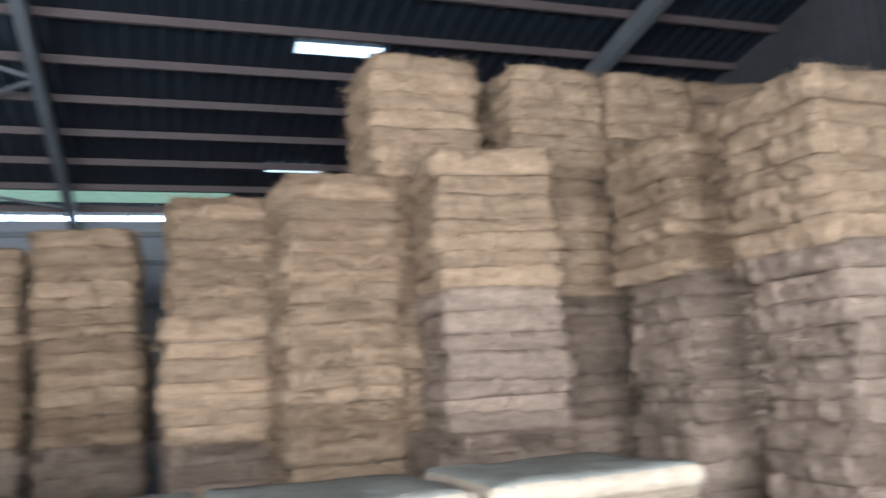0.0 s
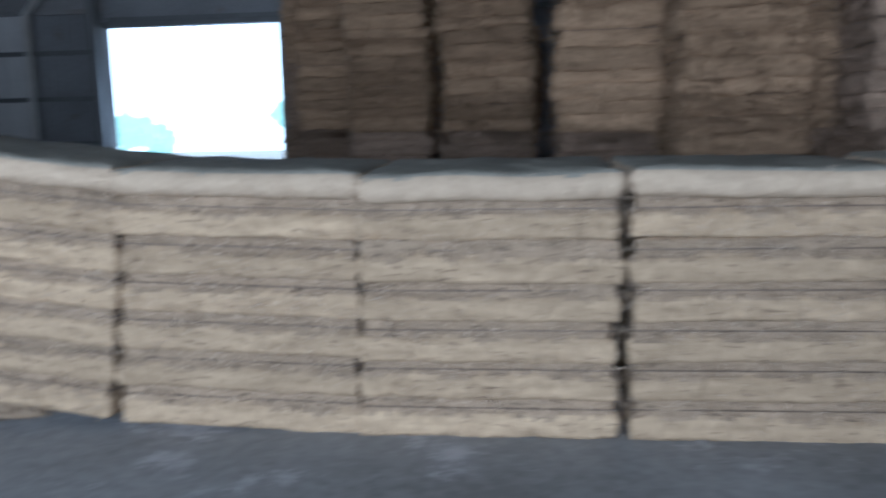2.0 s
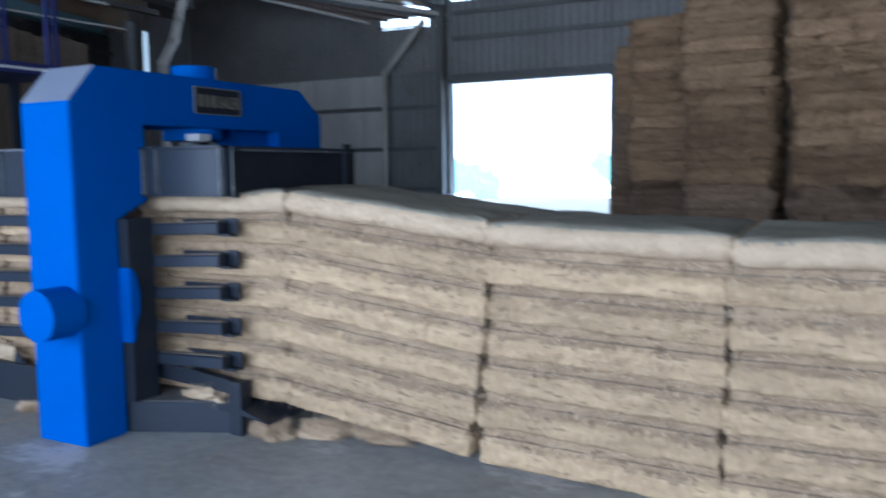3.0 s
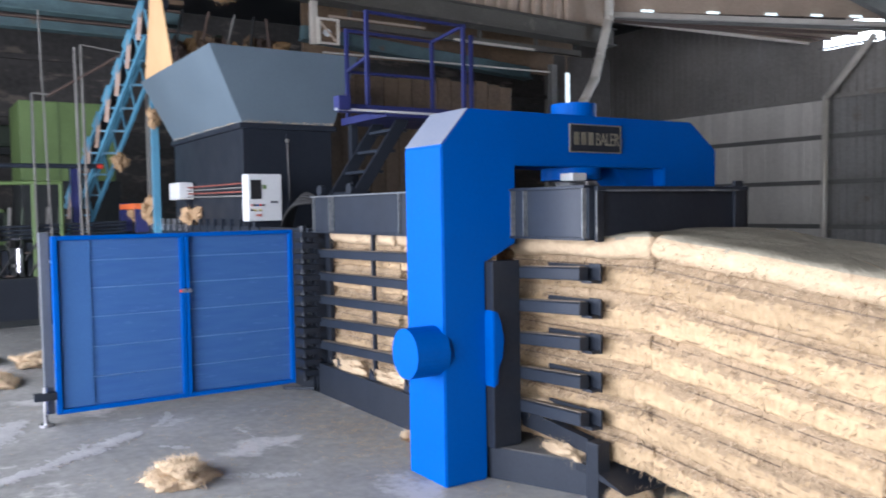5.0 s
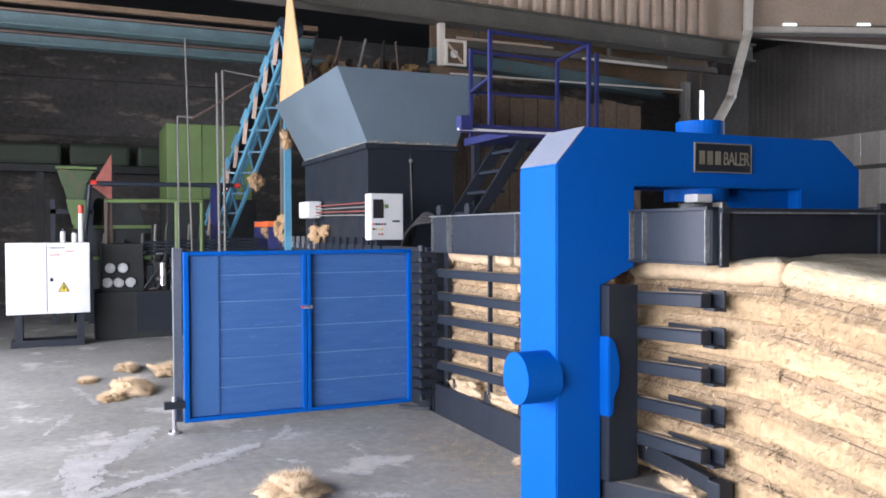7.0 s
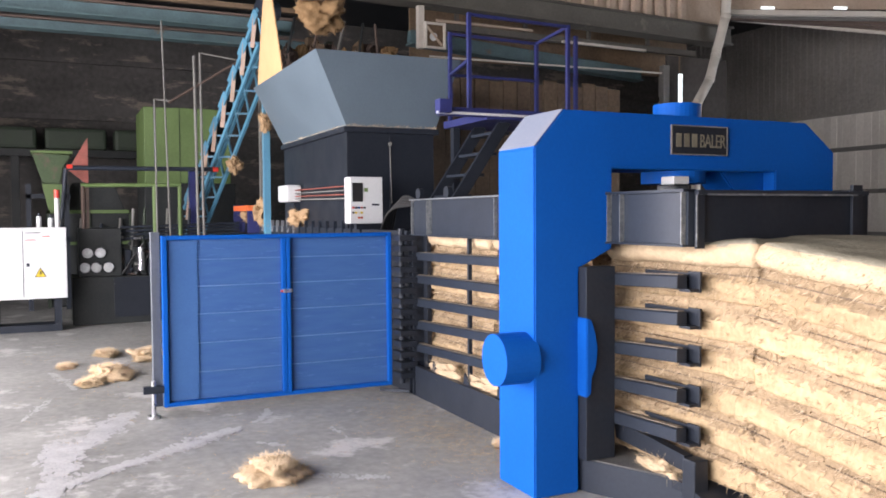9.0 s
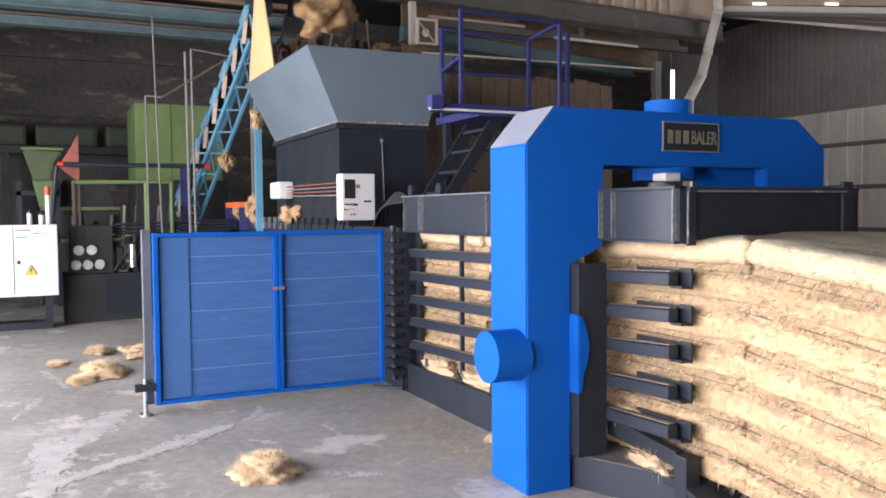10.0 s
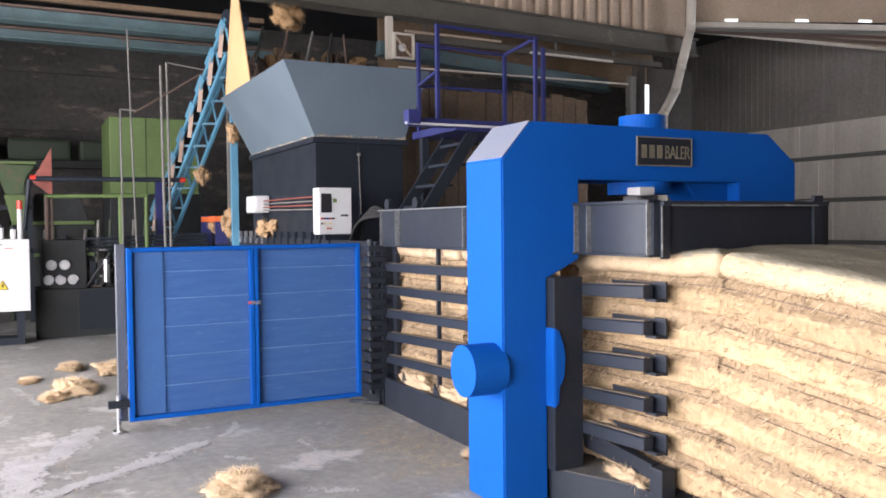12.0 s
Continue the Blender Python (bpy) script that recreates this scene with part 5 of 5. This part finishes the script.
def build_litter():
    lab = "loose clump of tan coir fibre lying on the floor"
    for i, (x, y, s) in enumerate(((-1.1, -1.22, (0.23, 0.18, 0.1)), (-5.1, -1.95, (0.34, 0.16, 0.1)), (-5.9, -1.5, (0.2, 0.17, 0.13)), (-6.4, -1.9, (0.2, 0.1, 0.06)),
                                   (-4.7, -2.15, (0.16, 0.1, 0.05)), (-5.8, -2.35, (0.14, 0.07, 0.02)),
                                   (0.84, 0.64, (0.11, 0.08, 0.08)), (1.12, 0.82, (0.16, 0.1, 0.07)), (1.5, 0.88, (0.15, 0.08, 0.05)), (-1.0, 0.38, (0.09, 0.04, 0.02)))):
        floor_clump(x, y, s, 60 + i, lab)
    rnd = random.Random(77)
    verts, faces = [], []
    for _ in range(1500):
        x, y = rnd.uniform(-8.5, 1.5), rnd.uniform(-2.8, 0.42)
        if rnd.random() < 0.45:
            x, y = rnd.gauss(-1.4, 0.8), rnd.gauss(0.15, 0.2)
        for _ in range(rnd.randint(2, 7)):
            px, py = x + rnd.gauss(0, 0.02), y + rnd.gauss(0, 0.02)
            an, ln, w = rnd.uniform(0, 6.28), rnd.uniform(0.015, 0.05), rnd.uniform(0.001, 0.003)
            c, s = math.cos(an), math.sin(an)
            k = len(verts)
            verts += [(px - s * w, py + c * w, 0.002), (px + s * w, py - c * w, 0.002), (px + c * ln, py + s * ln, rnd.uniform(0.003, 0.012))]
            faces.append((k, k + 1, k + 2))
    me = bpy.data.meshes.new("fibre_litter")
    me.from_pydata(verts, [], faces)
    me.materials.append(TUFT)
    tagged(new("fibre_litter", me), "fine scattered fibre litter on the concrete floor", "litter", "", "stuff")
    # scraps caught on the sills and bars of the baler
    for i, (x, y, z, s) in enumerate(((0.4, 0.57, 0.22, (0.15, 0.05, 0.05)), (0.1, 0.6, 0.42, (0.2, 0.05, 0.05)), (-2.3, 0.56, 0.3, (0.25, 0.06, 0.06)), (-1.6, 0.56, 0.3, (0.25, 0.05, 0.05)),
                                      (-6.5, 0.45, 1.58, (0.26, 0.1, 0.11)), (-9.2, 0.38, 1.6, (0.3, 0.1, 0.1)), (-8.5, 0.42, 1.68, (0.22, 0.12, 0.16)), (-9.3, 0.18, 2.42, (0.1, 0.1, 0.11)), (-7.8, 0.33, 2.95, (0.08, 0.07, 0.12)))):
        bm = clump_mesh(s, 90 + i, 1.0, 900)
        bmesh.ops.translate(bm, verts=bm.verts, vec=(x, y, z))
        solid("fibre_scrap", bm, FIBRE_SCRAP if z > 1 else FIBRE_PALE, "scrap of loose fibre caught on the machine", "fibre clump", "thing", (x, y, z - s[2]))
    verts, faces = [], []
    for _ in range(320):
        x, y = (-4.70, rnd.uniform(0.5, 1.57)) if rnd.random() < 0.6 else (rnd.uniform(-7.4, -4.7), 0.47)
        z = 2.605 + rnd.uniform(0, 0.012)
        an, ln = rnd.uniform(0, 6.28), rnd.uniform(0.01, 0.05)
        k = len(verts)
        verts += [(x, y - 0.003, z), (x + 0.003, y + 0.003, z), (x + abs(math.cos(an)) * ln * 0.5, y + math.sin(an) * ln, z + rnd.uniform(-0.03, 0.03))]
        faces.append((k, k + 1, k + 2))
    me = bpy.data.meshes.new("edge_fluff")
    me.from_pydata(verts, [], faces)
    me.materials.append(TUFT)
    tagged(new("edge_fluff", me), "loose fibre fluff caught along the hopper's lower edge", "litter", "", "stuff")
    t = thing("orange_tray", "small orange tray on the ram frame", "tray", (-8.4, 0.3, 1.5))
    part("tray", box(B(), -9.75, -8.7, 0.24, 0.42, 1.70, 1.785, 0.01), ORANGE, t)
    part("stand", box(B(), -9.8, -9.72, 0.25, 0.42, 1.36, 1.8), VIOLET, t)
    part("stand", box(B(), -8.75, -8.67, 0.25, 0.42, 1.36, 1.7), VIOLET, t)


FALLING = []


def build_falling():
    for i, s in enumerate(((0.34, 0.34, 0.2), (0.3, 0.28, 0.2), (0.3, 0.3, 0.22), (0.22, 0.22, 0.2), (0.16, 0.15, 0.14))):
        bm = clump_mesh(s, 130 + i, 1.0, 3000)
        FALLING.append(solid("falling_fibre", bm, BROWN_FIBRE, "clump of brown fibre dropping into the hopper", "fibre clump", "thing"))


build_setting()
downpipe("downpipe", [(-7.6, 8.82, 6.6), (-7.6, 8.76, 5.2), (-7.7, 8.62, 4.5), (-7.72, 8.5, 4.06), (-7.72, 8.2, 3.6), (-7.72, 8.16, 0)], 0.085, PIPE, "cream plastic downpipe with a bend beside the column")
downpipe("downpipe", [(-5.75, 14.6, 5.15), (-6.85, 14.6, 3.95), (-6.9, 14.6, 0)], 0.07, PIPE, "pale downpipe bent out from the eaves")
build_baler()
build_controls()
build_power_unit()
build_conveyor()
build_platform()
build_far_bushes()
build_litter()
build_falling()
build_bales()


def motions():
    drops = [[(5.0, 0.5, 4.45), (5.5, 0.5, 4.27), (5.7, 0.62, 4.25), (5.9, 0.66, 4.17), (6.0, 0.74, 4.14), (6.1, 0.82, 3.98), (6.2, 0.86, 3.75), (6.4, 0.95, 2.6), (6.6, 1.0, 2.0)],
             [(8.4, 0.55, 4.75), (8.9, 0.63, 4.18), (9.2, 0.66, 4.0), (9.4, 0.83, 3.78), (9.6, 1.0, 2.4), (9.8, 1.0, 2.0)],
             [(9.2, 0.45, 4.7), (9.4, 0.53, 4.28), (9.6, 0.69, 4.27), (9.8, 0.7, 4.2), (10.1, 0.82, 4.02), (10.3, 0.9, 3.75), (10.55, 1.0, 2.4), (10.7, 1.0, 2.0)],
             [(10.2, 0.7, 4.7), (10.4, 0.81, 4.2), (10.7, 0.8, 4.11), (10.85, 0.82, 4.02), (11.0, 0.85, 3.86), (11.2, 1.0, 2.6), (11.4, 1.0, 2.0)],
             [(10.8, 0.6, 4.7), (11.0, 0.45, 4.42), (11.3, 0.8, 4.17), (11.6, 0.71, 4.12), (12.0, 0.6, 4.2)]]
    for i, (ob, keys) in enumerate(zip(FALLING, drops)):
        wait = pose(-7.1 + 0.15 * i, 0.55 + 0.12 * i, 5.2)
        rows = [(0.0, wait), (keys[0][0] - 0.5, wait)]
        rows += [(t, pose(-6.0, y, z, 7 * k, 5 * k, 4 * k)) for k, (t, y, z) in enumerate(keys)]
        if keys[-1][0] < 12:
            rows.append((12.0, rows[-1][1]))
        walk(ob, rows)


motions()
